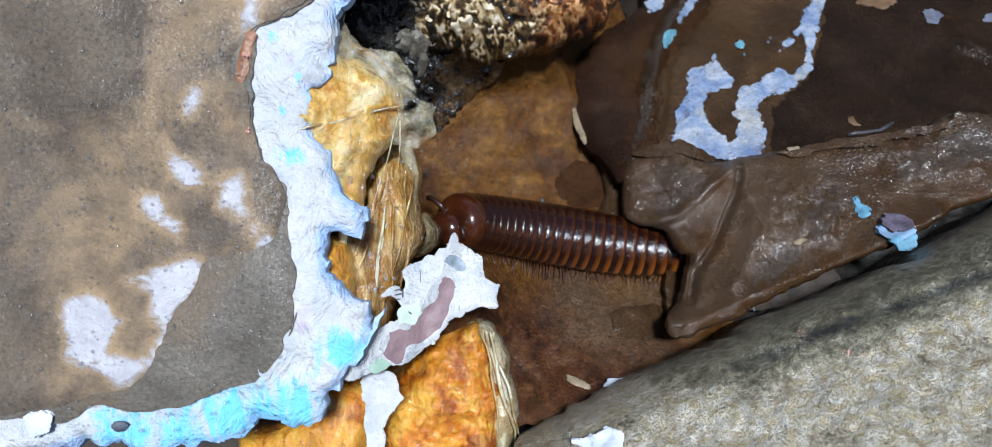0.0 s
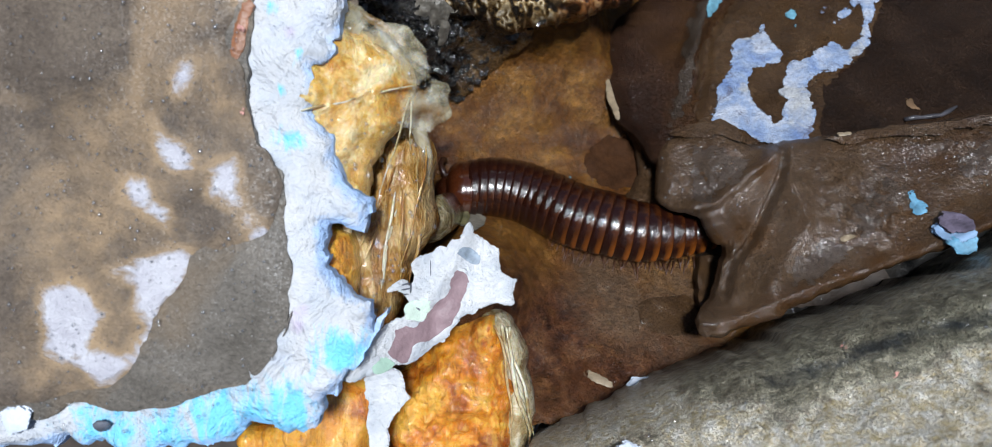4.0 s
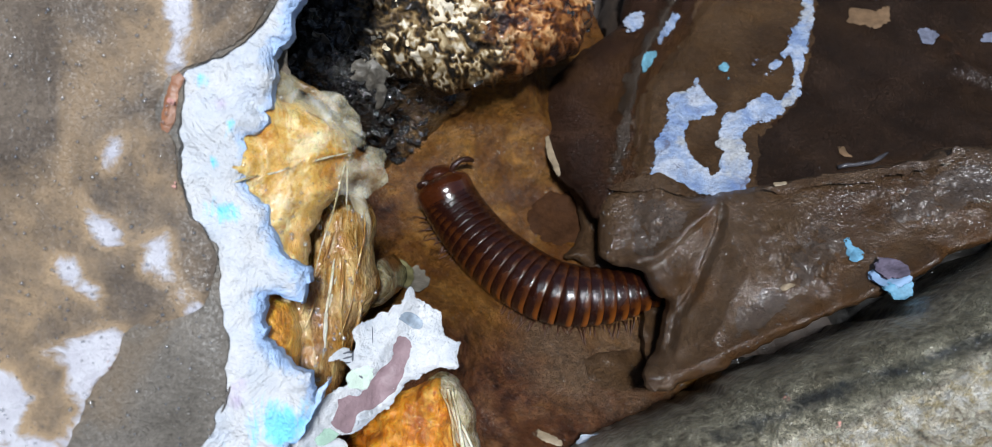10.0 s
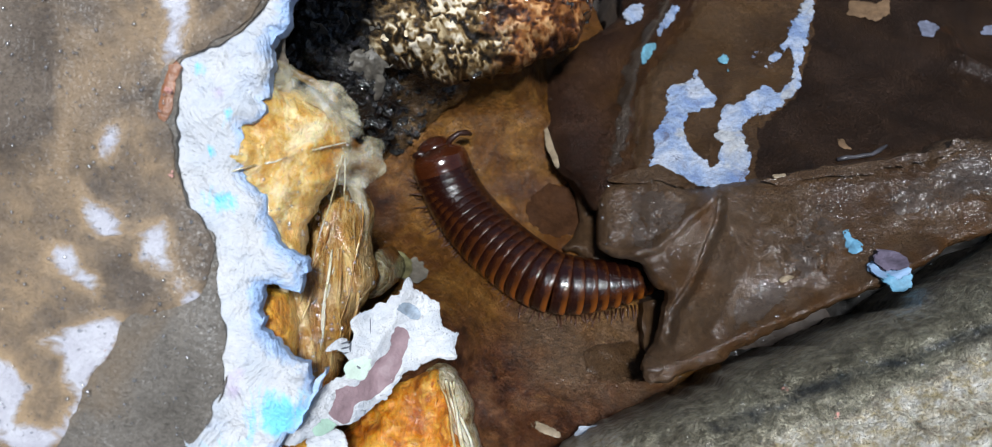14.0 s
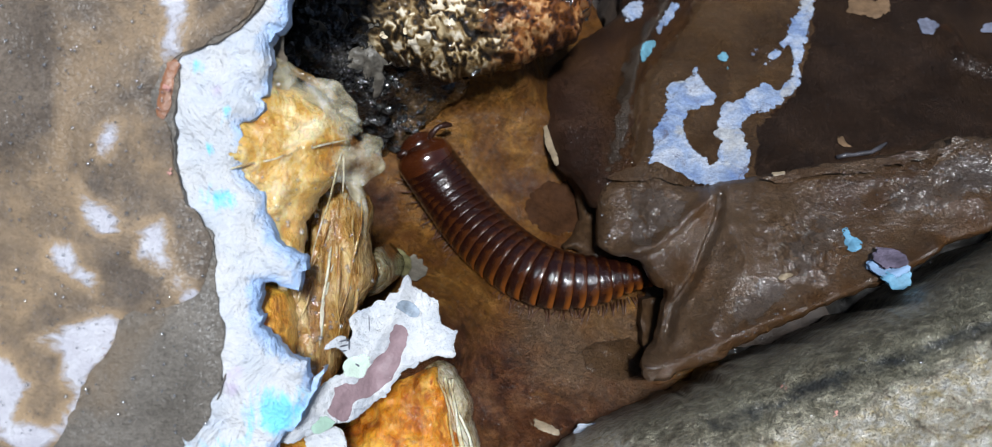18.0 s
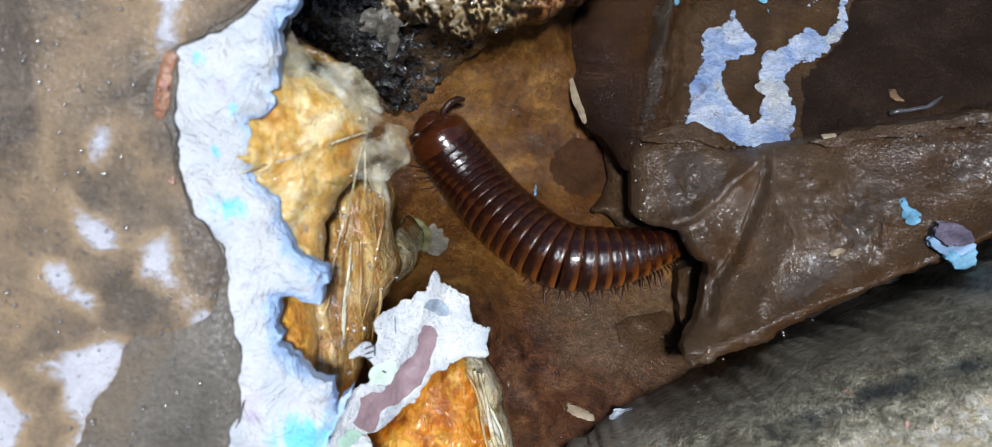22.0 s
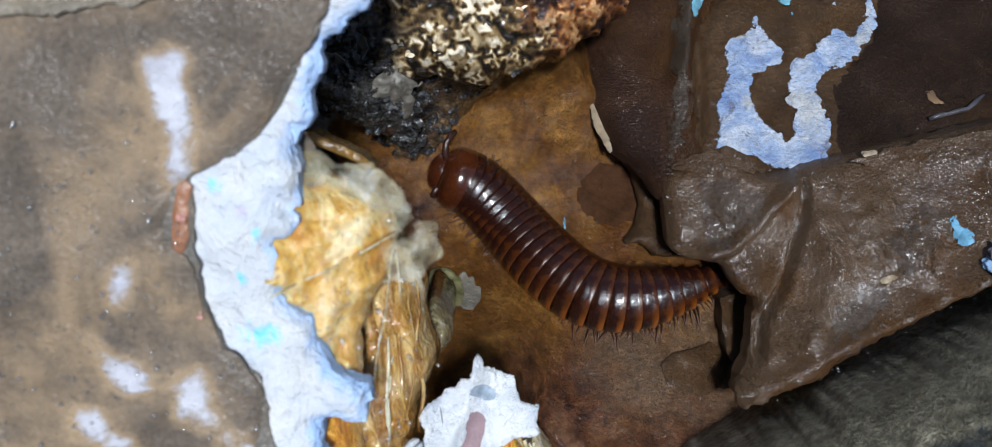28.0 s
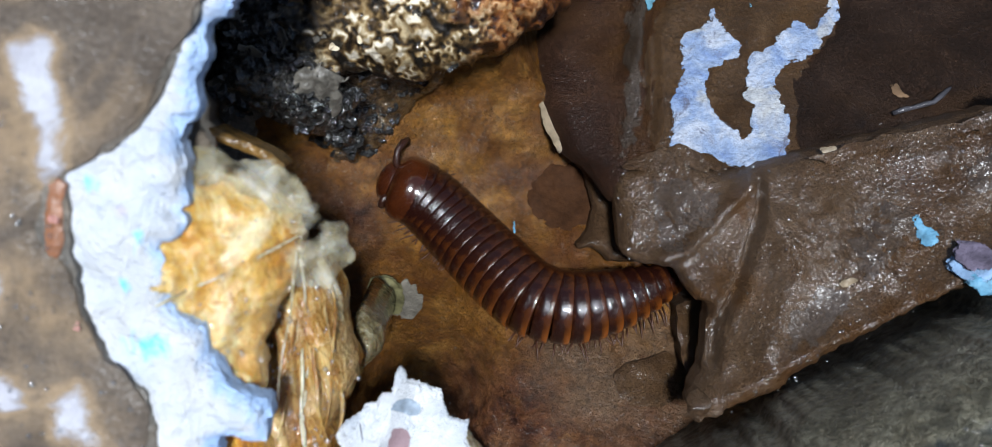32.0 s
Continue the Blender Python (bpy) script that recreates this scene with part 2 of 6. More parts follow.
def stone_mat():
    """Hammered grey-green stone; 'tone' marks its seam, 'wear' the pale side beyond it."""
    k = Mat("weathered_stone", 0.5, 0.35)
    v = k.stretched(1, 1.5, 1.2, -24)
    c = k.ramp(k.noise(95, 7, 0.66, 0.6, v), [(0.32, (0.085, 0.075, 0.047)), (0.44, (0.22, 0.20, 0.14)), (0.55, (0.37, 0.345, 0.255)), (0.68, (0.54, 0.49, 0.38))])
    c = k.mix(k.ramp(k.noise(48, 5, 0.6, 0.4), [(0.45, 0.0), (0.6, 0.55)]), c, (0.23, 0.225, 0.16))
    c = k.mix(k.ramp(k.noise(150, 6, 0.7, 1.0, v), [(0.6, 0.0), (0.72, 0.6)]), c, (0.16, 0.105, 0.03))
    w = k.math('ADD', k.attr("wear"), k.math('MULTIPLY', k.math('SUBTRACT', k.noise(110, 6, 0.65), 0.5), 3.0))
    c = k.mix(k.ramp(w, [(0.0, 0.1), (0.6, 0.85)]), c, (0.82, 0.74, 0.60))
    c = k.mix(k.ramp(k.noise(62, 7, 0.72, 0.9, v), [(0.55, 0.0), (0.66, 0.6)]), c, (0.19, 0.155, 0.09))
    c = k.mix(0.65, c, k.ramp(k.noise(700, 7, 0.78, 0.3, v), [(0.40, (0.08, 0.08, 0.06)), (0.60, (0.93, 0.92, 0.9))]), 'OVERLAY')
    c = k.mix(k.ramp(k.noise(420, 8, 0.78, 0.5, v), [(0.35, 0.55), (0.43, 0.0)]), c, (0.055, 0.046, 0.027))
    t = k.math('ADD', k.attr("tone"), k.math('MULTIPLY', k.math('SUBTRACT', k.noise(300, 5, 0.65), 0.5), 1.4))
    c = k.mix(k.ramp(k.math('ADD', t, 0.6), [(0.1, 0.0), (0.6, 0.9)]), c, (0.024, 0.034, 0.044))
    # dark grit colour along the rim, which also paints the shade of the foot
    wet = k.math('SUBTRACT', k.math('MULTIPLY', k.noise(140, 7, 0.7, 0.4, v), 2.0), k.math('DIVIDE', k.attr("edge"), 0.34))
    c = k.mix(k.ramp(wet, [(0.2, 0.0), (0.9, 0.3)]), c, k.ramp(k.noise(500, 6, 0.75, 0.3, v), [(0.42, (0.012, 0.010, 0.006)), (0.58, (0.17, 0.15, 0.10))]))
    k.colour(c)
    k.rough(k.ramp(k.noise(900, 3), [(0.4, 0.3), (0.65, 0.65)]))
    k.bump(k.noise(240, 5, 0.6, 0.4, v), 0.0100).bump(k.noise(640, 5, 0.7, 0.3), 0.0095).bump(k.noise(2300, 4, 0.7), 0.0018)
    k.wet(0.35, 0.2, 1100, 0.0024, 3.0, 1.6)
    return k.m


M_STONE = stone_mat()


def pulp_mat(name, a, b, c3, scale=260, gloss=0.2, sss=0.25):
    k = Mat(name, gloss)
    c = k.ramp(k.noise(scale, 7, 0.66, 1.0), [(0.38, a), (0.5, b), (0.6, c3)])
    c = k.mix(k.ramp(k.noise(scale * 0.45, 5, 0.6, 0.6), [(0.48, 0.0), (0.64, 0.65)]), c, c3)
    c = k.mix(k.ramp(k.noise(scale * 1.7, 6, 0.7, 1.5), [(0.58, 0.0), (0.7, 0.75)]), c, tuple(0.75 * q for q in a))
    fib = k.noise(620, 6, 0.7, 0.8, k.stretched(1, 0.22, 0.6, 28))
    c = k.mix(k.ramp(fib, [(0.52, 0.0), (0.66, 0.55)]), c, tuple(min(0.85, 1.25 * q + 0.06) for q in c3))
    c = k.mix(k.ramp(fib, [(0.34, 0.6), (0.44, 0.0)]), c, tuple(0.6 * q for q in a))
    c = k.mix(0.25, c, k.ramp(k.noise(1900, 5, 0.75), [(0.34, (0.25, 0.25, 0.25)), (0.66, (0.72, 0.72, 0.72))]), 'OVERLAY')
    k.colour(c)
    k.rough(k.ramp(k.noise(900, 4), [(0.4, gloss), (0.62, gloss + 0.3)]))
    k.bump(k.noise(260, 6, 0.66, 0.8), 0.0026).bump(fib, 0.0012).bump(k.noise(1600, 5, 0.7), 0.0004)
    k.wet(0.9, 0.1, 1300, 0.0018)
    k.glow_through(sss, (1.0, 0.5, 0.2), 0.002)
    return k.m


M_FRUIT = pulp_mat("yellow_fruit_flesh", (0.50, 0.215, 0.02), (0.62, 0.37, 0.075), (0.74, 0.60, 0.34), 130, 0.2, 0.4)
M_ORANGE = pulp_mat("orange_fruit_flesh", (0.30, 0.065, 0.003), (0.62, 0.21, 0.008), (0.72, 0.38, 0.045), 170)
M_FIBRE = pulp_mat("straw_fibre", (0.28, 0.14, 0.04), (0.46, 0.29, 0.12), (0.64, 0.48, 0.26), 500)
M_PALERIND = pulp_mat("pale_stringy_rind", (0.26, 0.17, 0.06), (0.46, 0.37, 0.2), (0.66, 0.6, 0.45), 260, 0.15)


def skin_mat():
    """Thin wet skin, yellowish and partly see-through."""
    k = Mat("translucent_skin", 0.18, 0.6)
    n = k.noise(300, 7, 0.7, 1.0)
    k.colour(k.ramp(n, [(0.36, (0.50, 0.41, 0.22)), (0.5, (0.70, 0.63, 0.43)), (0.64, (0.86, 0.84, 0.74))]))
    k.bump(k.noise(500, 6, 0.65, 1.2), 0.0010).bump(k.noise(1900, 4, 0.6), 0.0003)
    k.wet(0.8, 0.08, 1500, 0.0010)
    k.glow_through(0.3, (1.0, 0.8, 0.5), 0.001)
    return k.m


M_SKIN = skin_mat()


def sheer(mat, lo, hi):
    """Thin skin: partly see-through, unevenly."""
    t = mat.node_tree
    n, r = t.nodes.new("ShaderNodeTexNoise"), t.nodes.new("ShaderNodeMapRange")
    n.inputs["Scale"].default_value, n.inputs["Detail"].default_value = 350, 5
    r.inputs["From Min"].default_value, r.inputs["From Max"].default_value = 0.35, 0.65
    r.inputs["To Min"].default_value, r.inputs["To Max"].default_value = lo, hi
    t.links.new(t.nodes["Texture Coordinate"].outputs["Object"], n.inputs["Vector"])
    t.links.new(n.outputs["Fac"], r.inputs["Value"])
    t.links.new(r.outputs[0], t.nodes["Principled BSDF"].inputs["Alpha"])




sheer(M_SKIN, 0.0, 0.42)


def gel_mat():
    k = Mat("amber_pulp", 0.15)
    v = k.stretched(1, 0.16, 0.5, 12)
    n = k.noise(900, 6, 0.65, 0.8, v)
    c = k.ramp(n, [(0.36, (0.17, 0.060, 0.008)), (0.5, (0.38, 0.19, 0.035)), (0.62, (0.60, 0.41, 0.16))])
    k.colour(k.mix(k.ramp(k.noise(150, 4), [(0.45, 0.0), (0.65, 0.6)]), c, (0.6, 0.46, 0.25)))
    k.bump(n, 0.0024).bump(k.noise(900, 5, 0.65), 0.0014)
    k.wet(0.8, 0.16, 900, 0.0022)
    k.glow_through(0.25, (1.0, 0.5, 0.2), 0.002)
    return k.m


M_GEL = gel_mat()


def bark_mat():
    """Black at one end, pale and mouldy in the middle, orange at the other: 'tone' runs from end to end."""
    k = Mat("rotting_bark", 0.5, 0.2)
    n = k.noise(200, 9, 0.78, 2.0)
    t = k.math('ADD', k.attr("tone"), k.math('MULTIPLY', k.math('SUBTRACT', k.noise(200, 5, 0.65), 0.5), 0.6))
    # 'wear' carries each flake's own tone and the shade painted into the cracks
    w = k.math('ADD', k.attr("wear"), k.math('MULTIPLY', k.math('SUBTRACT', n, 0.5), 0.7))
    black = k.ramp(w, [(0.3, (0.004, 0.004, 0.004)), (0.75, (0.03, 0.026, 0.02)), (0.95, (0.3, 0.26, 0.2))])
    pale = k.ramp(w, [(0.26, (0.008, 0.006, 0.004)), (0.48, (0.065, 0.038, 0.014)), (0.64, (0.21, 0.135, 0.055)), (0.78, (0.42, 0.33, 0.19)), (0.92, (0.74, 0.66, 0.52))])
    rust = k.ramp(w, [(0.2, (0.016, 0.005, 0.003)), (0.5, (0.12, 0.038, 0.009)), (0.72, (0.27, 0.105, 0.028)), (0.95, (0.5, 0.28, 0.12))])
    c = k.mix(k.ramp(t, [(0.02, 0.0), (0.2, 1.0)]), black, pale)
    c = k.mix(k.ramp(t, [(0.56, 0.0), (0.7, 1.0)]), c, rust)
    k.colour(c)
    k.rough(k.ramp(k.noise(700, 4), [(0.35, 0.2), (0.65, 0.65)]))
    k.bump(k.noise(700, 6, 0.7, 1.0), 0.0012)
    k.wet(0.3, 0.1, 900, 0.0010)
    return k.m


M_BARK = bark_mat()


def char_mat(name, a, b, c3, d):
    k = Mat(name, 0.3, 0.25)
    n = k.noise(420, 7, 0.72, 1.0)
    k.colour(k.ramp(n, [(0.36, a), (0.5, b), (0.62, c3), (0.76, d)]))
    k.rough(k.ramp(k.noise(900, 4), [(0.35, 0.12), (0.65, 0.45)]))
    k.bump(n, 0.004).bump(k.noise(1500, 5, 0.7), 0.0018)
    k.wet(0.9, 0.14, 1100, 0.0030, 3.0, 1.8)
    return k.m


M_CHAR = char_mat("black_humus", (0.007, 0.007, 0.008), (0.022, 0.021, 0.020), (0.085, 0.078, 0.066), (0.25, 0.22, 0.17))
M_CRUST = char_mat("dark_crust", (0.022, 0.013, 0.007), (0.09, 0.052, 0.02), (0.15, 0.088, 0.034), (0.30, 0.21, 0.11))


def paper_mat():
    k = Mat("torn_printed_paper", 0.6)
    c = k.ramp(k.noise(300, 5, 0.6), [(0.35, (0.55, 0.59, 0.65)), (0.6, (0.76, 0.77, 0.79))])
    k.colour(c)
    k.bump(k.noise(260, 7, 0.7), 0.0030).bump(k.noise(1300, 5, 0.75), 0.0010)
    k.frayed(0.05, 900, 2.4)
    return k.m


M_PAPER = paper_mat()


def plain(name, c, rough=0.5, var=0.35, scale=700, bite=0.0):
    k = Mat(name, rough)
    if bite:
        k.frayed(bite)
    k.colour(k.ramp(k.noise(scale, 5, 0.65), [(0.3, tuple(v * (1 - var) for v in c)), (0.7, tuple(min(1, v * (1 + var)) for v in c))]))
    k.bump(k.noise(1500, 4, 0.6), 0.0004)
    return k.m


M_LILAC = plain("lilac_print", (0.25, 0.17, 0.185), 0.55, 0.15, bite=0.03)
M_GREEN = plain("green_print", (0.36, 0.52, 0.42), 0.55, 0.12, bite=0.04)
M_GREENPALE = plain("pale_green_print", (0.6, 0.72, 0.62), 0.55, 0.12, bite=0.05)
M_FOLDSHADE = plain("grey_fold_shade", (0.24, 0.29, 0.35), 0.5, 0.4, 900, bite=0.05)
M_INK = plain("dark_ink", (0.12, 0.13, 0.16), 0.6)
M_BLUE = plain("blue_paper", (0.11, 0.27, 0.40), 0.6, bite=0.1)
M_BLUEWHITE = plain("pale_blue_paper", (0.22, 0.34, 0.52), 0.7, 0.2, 500, bite=0.05)
M_GREYLILAC = plain("grey_lilac_paper", (0.11, 0.092, 0.13), 0.5, 0.5, bite=0.05)
M_WHITE = plain("white_paper", (0.55, 0.6, 0.68), 0.7, 0.12, 400, bite=0.05)
M_DARKFLAKE = plain("dark_brown_spot", (0.036, 0.015, 0.006), 0.75, bite=0.08)
M_DARKFLAKE.node_tree.nodes["Principled BSDF"].inputs["Specular IOR Level"].default_value = 0.08
M_CHIP = wet_board("brown_chip", (0.048, 0.025, 0.012), (0.082, 0.044, 0.020), (0.115, 0.064, 0.030), (0.11, 0.055, 0.018), 0.5, 0.3, 0.0012, 2.0, 0.25, 0.7)
M_CHIPTAN = plain("tan_paper", (0.14, 0.085, 0.045), 0.5, bite=0.06)
M_REMDIM = plain("dim_blue_paper", (0.13, 0.14, 0.19), 0.5, 0.4, bite=0.07)
M_BLUEDIM = plain("dim_teal_paper", (0.12, 0.28, 0.36), 0.5, 0.4, bite=0.06)
M_DRYLEAF = plain("dry_leaf", (0.11, 0.10, 0.045), 0.45, 0.6, 500, bite=0.04)
M_PALECHIP = plain("pale_chip_paper", (0.14, 0.125, 0.1), 0.3, 0.6, 350, bite=0.04)
M_TWIG = plain("dark_twig", (0.05, 0.048, 0.055), 0.3, 0.6, 500)
M_FOOTSHADE = plain("shaded_black_grit", (0.012, 0.010, 0.008), 0.6, 0.6, 300)
M_SOIL = plain("dark_soil", (0.03, 0.02, 0.014), 0.7, 0.6, 300)
M_PINK = plain("pink_print", (0.5, 0.24, 0.2), 0.6, bite=0.06)
M_RUST = plain("rust_brown_paper", (0.22, 0.09, 0.04), 0.4, 0.4)
M_RIND = plain("brown_rind", (0.16, 0.09, 0.025), 0.25, 0.7, 600)
M_DRY = plain("dry_straw", (0.22, 0.17, 0.11), 0.5, bite=0.03)
M_STRAW = plain("pale_straw", (0.74, 0.62, 0.38), 0.25, 0.3, 500)
M_JELLY = pulp_mat("grey_jelly", (0.10, 0.075, 0.03), (0.22, 0.18, 0.09), (0.4, 0.37, 0.26), 300, 0.12)
M_LEAFGREEN = plain("green_bud", (0.07, 0.16, 0.02), 0.35)
M_PALEFLAKE = plain("pale_bark_flake", (0.66, 0.56, 0.4), 0.45, 0.35, 500)
M_TANFLAKE = plain("tan_bark_flake", (0.34, 0.24, 0.12), 0.35, 0.5, 600)
M_GREYFLAKE = plain("grey_mould_flake", (0.11, 0.10, 0.083), 0.4, 0.5, 600)


def remnant_mat():
    k = Mat("pale_blue_paper_remnant", 0.65)
    c = k.ramp(k.noise(240, 6, 0.65, 0.4), [(0.34, (0.12, 0.18, 0.34)), (0.48, (0.22, 0.285, 0.42)), (0.64, (0.37, 0.40, 0.47))])
    c = k.mix(k.ramp(k.noise(140, 5, 0.6, 0.5), [(0.57, 0.0), (0.66, 0.6)]), c, (0.38, 0.36, 0.31))
    c = k.mix(k.ramp(k.noise(230, 8, 0.75, 1.0), [(0.37, 0.8), (0.43, 0.0)]), c, (0.10, 0.10, 0.14))
    c = k.mix(0.45, c, k.ramp(k.noise(1700, 5, 0.75), [(0.34, (0.22, 0.22, 0.22)), (0.66, (0.74, 0.74, 0.74))]), 'OVERLAY')
    k.colour(c)
    k.bump(k.noise(300, 6, 0.65), 0.0016).bump(k.noise(1500, 5, 0.7), 0.0006)
    k.frayed(0.10, 700, 2.8)
    return k.m


M_REMNANT = remnant_mat()


def shell_mat():
    k = Mat("millipede_shell", 0.25, 0.3)
    band = k.attr("band")
    n = k.noise(500, 4, 0.6)
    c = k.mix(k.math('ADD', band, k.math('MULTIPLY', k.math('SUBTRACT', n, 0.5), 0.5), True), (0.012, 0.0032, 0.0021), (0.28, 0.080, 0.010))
    k.colour(c)
    k.rough(k.ramp(k.noise(1100, 5, 0.7), [(0.35, 0.12), (0.65, 0.25)]))
    k.bump(k.noise(1400, 5, 0.7), 0.0002)
    k.coat(0.28, 0.08)
    return k.m


M_SHELL = shell_mat()


def head_mat():
    k = Mat("millipede_head", 0.14, 0.6)
    k.colour(k.ramp(k.noise(150, 5, 0.6), [(0.35, (0.018, 0.0045, 0.0022)), (0.65, (0.055, 0.0135, 0.0036))]))
    k.bump(k.noise(1200, 4, 0.6), 0.0001)
    return k.coat(0.5, 0.1).m


M_HEAD = head_mat()
M_LEG = plain("millipede_leg", (0.05, 0.016, 0.007), 0.45)
M_FEELER = plain("millipede_feeler", (0.022, 0.008, 0.005), 0.3)


# ---- builders: all plans in centimetres ----
CM = 0.01


def mesh_object(name, verts, faces, mat, parent=None, label="", smooth=True, floats=None):
    me = bpy.data.meshes.new(name)
    me.from_pydata([tuple(v) for v in verts], [], faces)
    me.materials.append(mat)
    if smooth:
        me.polygons.foreach_set("use_smooth", [True] * len(me.polygons))
    for key, vals in (floats or {}).items():
        a = me.attributes.new(key, 'FLOAT', 'POINT')
        a.data.foreach_set("value", np.asarray(vals, dtype=np.float32))
    me.update()
    ob = new(name, me)
    if parent:
        ob.parent = parent
    if label:
        tagged(ob, label)
    return ob


def n2(x, y, s, seed=0.0):
    return noise.noise(Vector((x * s, y * s, seed * 7.31)))


def fbm(x, y, s, seed=0.0, octaves=3):
    return sum(n2(x, y, s * 2 ** o, seed + o) * 0.5 ** o for o in range(octaves))


def ragged(outline, step, tear, seed):
    """A closed line through the plan's corners, with torn edges."""
    pts = []
    n = len(outline)
    for i in range(n):
        (x0, y0), (x1, y1) = outline[i], outline[(i + 1) % n]
        d = math.hypot(x1 - x0, y1 - y0)
        k = max(1, round(d / step))
        for j in range(k):
            pts.append((x0 + (x1 - x0) * j / k, y0 + (y1 - y0) * j / k))
    pts = np.array(pts)
    for _ in range(2):
        pts = (np.roll(pts, 1, 0) + 2 * pts + np.roll(pts, -1, 0)) / 4
    for i, (x, y) in enumerate(pts):
        pts[i, 0] += tear * (fbm(x, y, 1.6, seed) + 0.6 * fbm(x, y, 6, seed + 3, 4))
        pts[i, 1] += tear * (fbm(x, y, 1.6, seed + 9) + 0.6 * fbm(x, y, 6, seed + 5, 4))
    return pts


def inside(pts, poly):
    x, y = pts[:, 0], pts[:, 1]
    res = np.zeros(len(pts), bool)
    x0, y0 = poly[:, 0], poly[:, 1]
    x1, y1 = np.roll(x0, -1), np.roll(y0, -1)
    for a, b, c, d in zip(x0, y0, x1, y1):
        if b != d:
            hit = ((b > y) != (d > y)) & (x < (c - a) * (y - b) / (d - b) + a)
            res ^= hit
    return res


def edge_distance(pts, poly):
    best = np.full(len(pts), 1e9)
    a, b = poly, np.roll(poly, -1, 0)
    for p, q in zip(a, b):
        v = q - p
        t = np.clip(((pts - p) @ v) / max(v @ v, 1e-12), 0, 1)
        best = np.minimum(best, np.hypot(*(pts - p - t[:, None] * v).T))
    return best


def along(x, y, line):
    """Distance from a point to a line of corners."""
    best = 1e9
    for (x0, y0), (x1, y1) in zip(line, line[1:]):
        vx, vy = x1 - x0, y1 - y0
        t = min(1, max(0, ((x - x0) * vx + (y - y0) * vy) / (vx * vx + vy * vy + 1e-12)))
        best = min(best, math.hypot(x - x0 - t * vx, y - y0 - t * vy))
    return best


def blobs(x, y, marks):
    """1 in the middle of a mark (x, y, radius), 0 at its rim, less outside."""
    best = -1.0
    for mx, my, r in marks:
        best = max(best, 1 - math.hypot(x - mx, y - my) / r)
    return best


def sheet(name, outline, height, thick, mat, step=0.12, tear=0.05, seed=1.0, round_edge=(0.0, 0.1), wear=None, tone=None, parent=None, label="", curl=0.0, lean=(0.0, 0.0)):
    """A solid piece of any outline: its top follows height(x, y), its rim is rounded, torn and closed down to its thickness."""
    from mathutils.geometry import delaunay_2d_cdt
    rim = ragged(outline, min(step, 0.04) if thick < 4 or tear > 0.09 else step, tear, seed)
    lo, hi = rim.min(0), rim.max(0)
    gx, gy = np.meshgrid(np.arange(lo[0], hi[0], step), np.arange(lo[1], hi[1], step * 0.9))
    gx[::2] += step / 2
    g = np.stack([gx.ravel(), gy.ravel()], 1)
    g += np.random.RandomState(int(seed * 10)).uniform(-0.2, 0.2, g.shape) * step
    g = g[inside(g, rim)]
    if len(g):
        g = g[edge_distance(g, rim) > step * 0.55]
    flat = np.concatenate([rim, g]) if len(g) else rim
    m = len(rim)
    v, _, f, *_ = delaunay_2d_cdt([Vector(p) for p in flat], [(i, (i + 1) % m) for i in range(m)], [], 1, 1e-5)
    pts = np.array([(p.x, p.y) for p in v])
    d = edge_distance(pts, rim)
    drop, width = round_edge
    top = []
    wears = list(wear(pts)) if wear else [-1.0] * len(pts)
    tones = list(tone(pts)) if tone else [-1.0] * len(pts)
    for (x, y), e in zip(pts, d):
        z = height(x, y)
        if drop:
            u = 1 - min(e / width, 1)
            z -= drop * (1 - math.sqrt(max(0, 1 - u * u)))
        if curl:
            z += curl * max(0, 1 - e / 0.35) ** 2 * (0.5 + fbm(x, y, 1.3, seed + 2))
        top.append((x * CM, y * CM, z * CM))
    n = len(top)
    under = [(x + lean[0] * CM, y + lean[1] * CM, z - thick * CM) for x, y, z in top]
    faces = [tuple(t) for t in f]
    # keep the winding upwards
    faces = [t if ((pts[t[1]][0] - pts[t[0]][0]) * (pts[t[2]][1] - pts[t[0]][1]) - (pts[t[1]][1] - pts[t[0]][1]) * (pts[t[2]][0] - pts[t[0]][0])) > 0 else t[::-1] for t in faces]
    count = {}
    for t in faces:
        for a, b in zip(t, t[1:] + t[:1]):
            count[(a, b)] = 1
    rim_edges = [(a, b) for a, b in count if (b, a) not in count]
    verts, w2, t2 = top + under, wears + wears, tones + tones
    if thick < 0.7:
        # thin pieces keep a crisp edge: the side has corners of its own
        ring = sorted({i for e in rim_edges for i in e})
        own = {i: 2 * n + k for k, i in enumerate(ring)}
        low = {i: 2 * n + len(ring) + k for k, i in enumerate(ring)}
        verts = verts + [top[i] for i in ring] + [under[i] for i in ring]
        w2, t2 = w2 + [wears[i] for i in ring] * 2, t2 + [tones[i] for i in ring] * 2
        side = [(own[b], own[a], low[a], low[b]) for a, b in rim_edges]
    else:
        side = [(b, a, a + n, b + n) for a, b in rim_edges]
    all_faces = faces + [tuple(i + n for i in t[::-1]) for t in faces] + side
    return mesh_object(name, verts, all_faces, mat, parent, label, True, {"wear": w2, "tone": t2, "edge": list(d) * 2 + ([d[i] for i in ring] * 2 if thick < 0.7 else [])})


def thing(name, label, category, group="", kind=""):
    return tagged(new(name), label, category, group, kind)


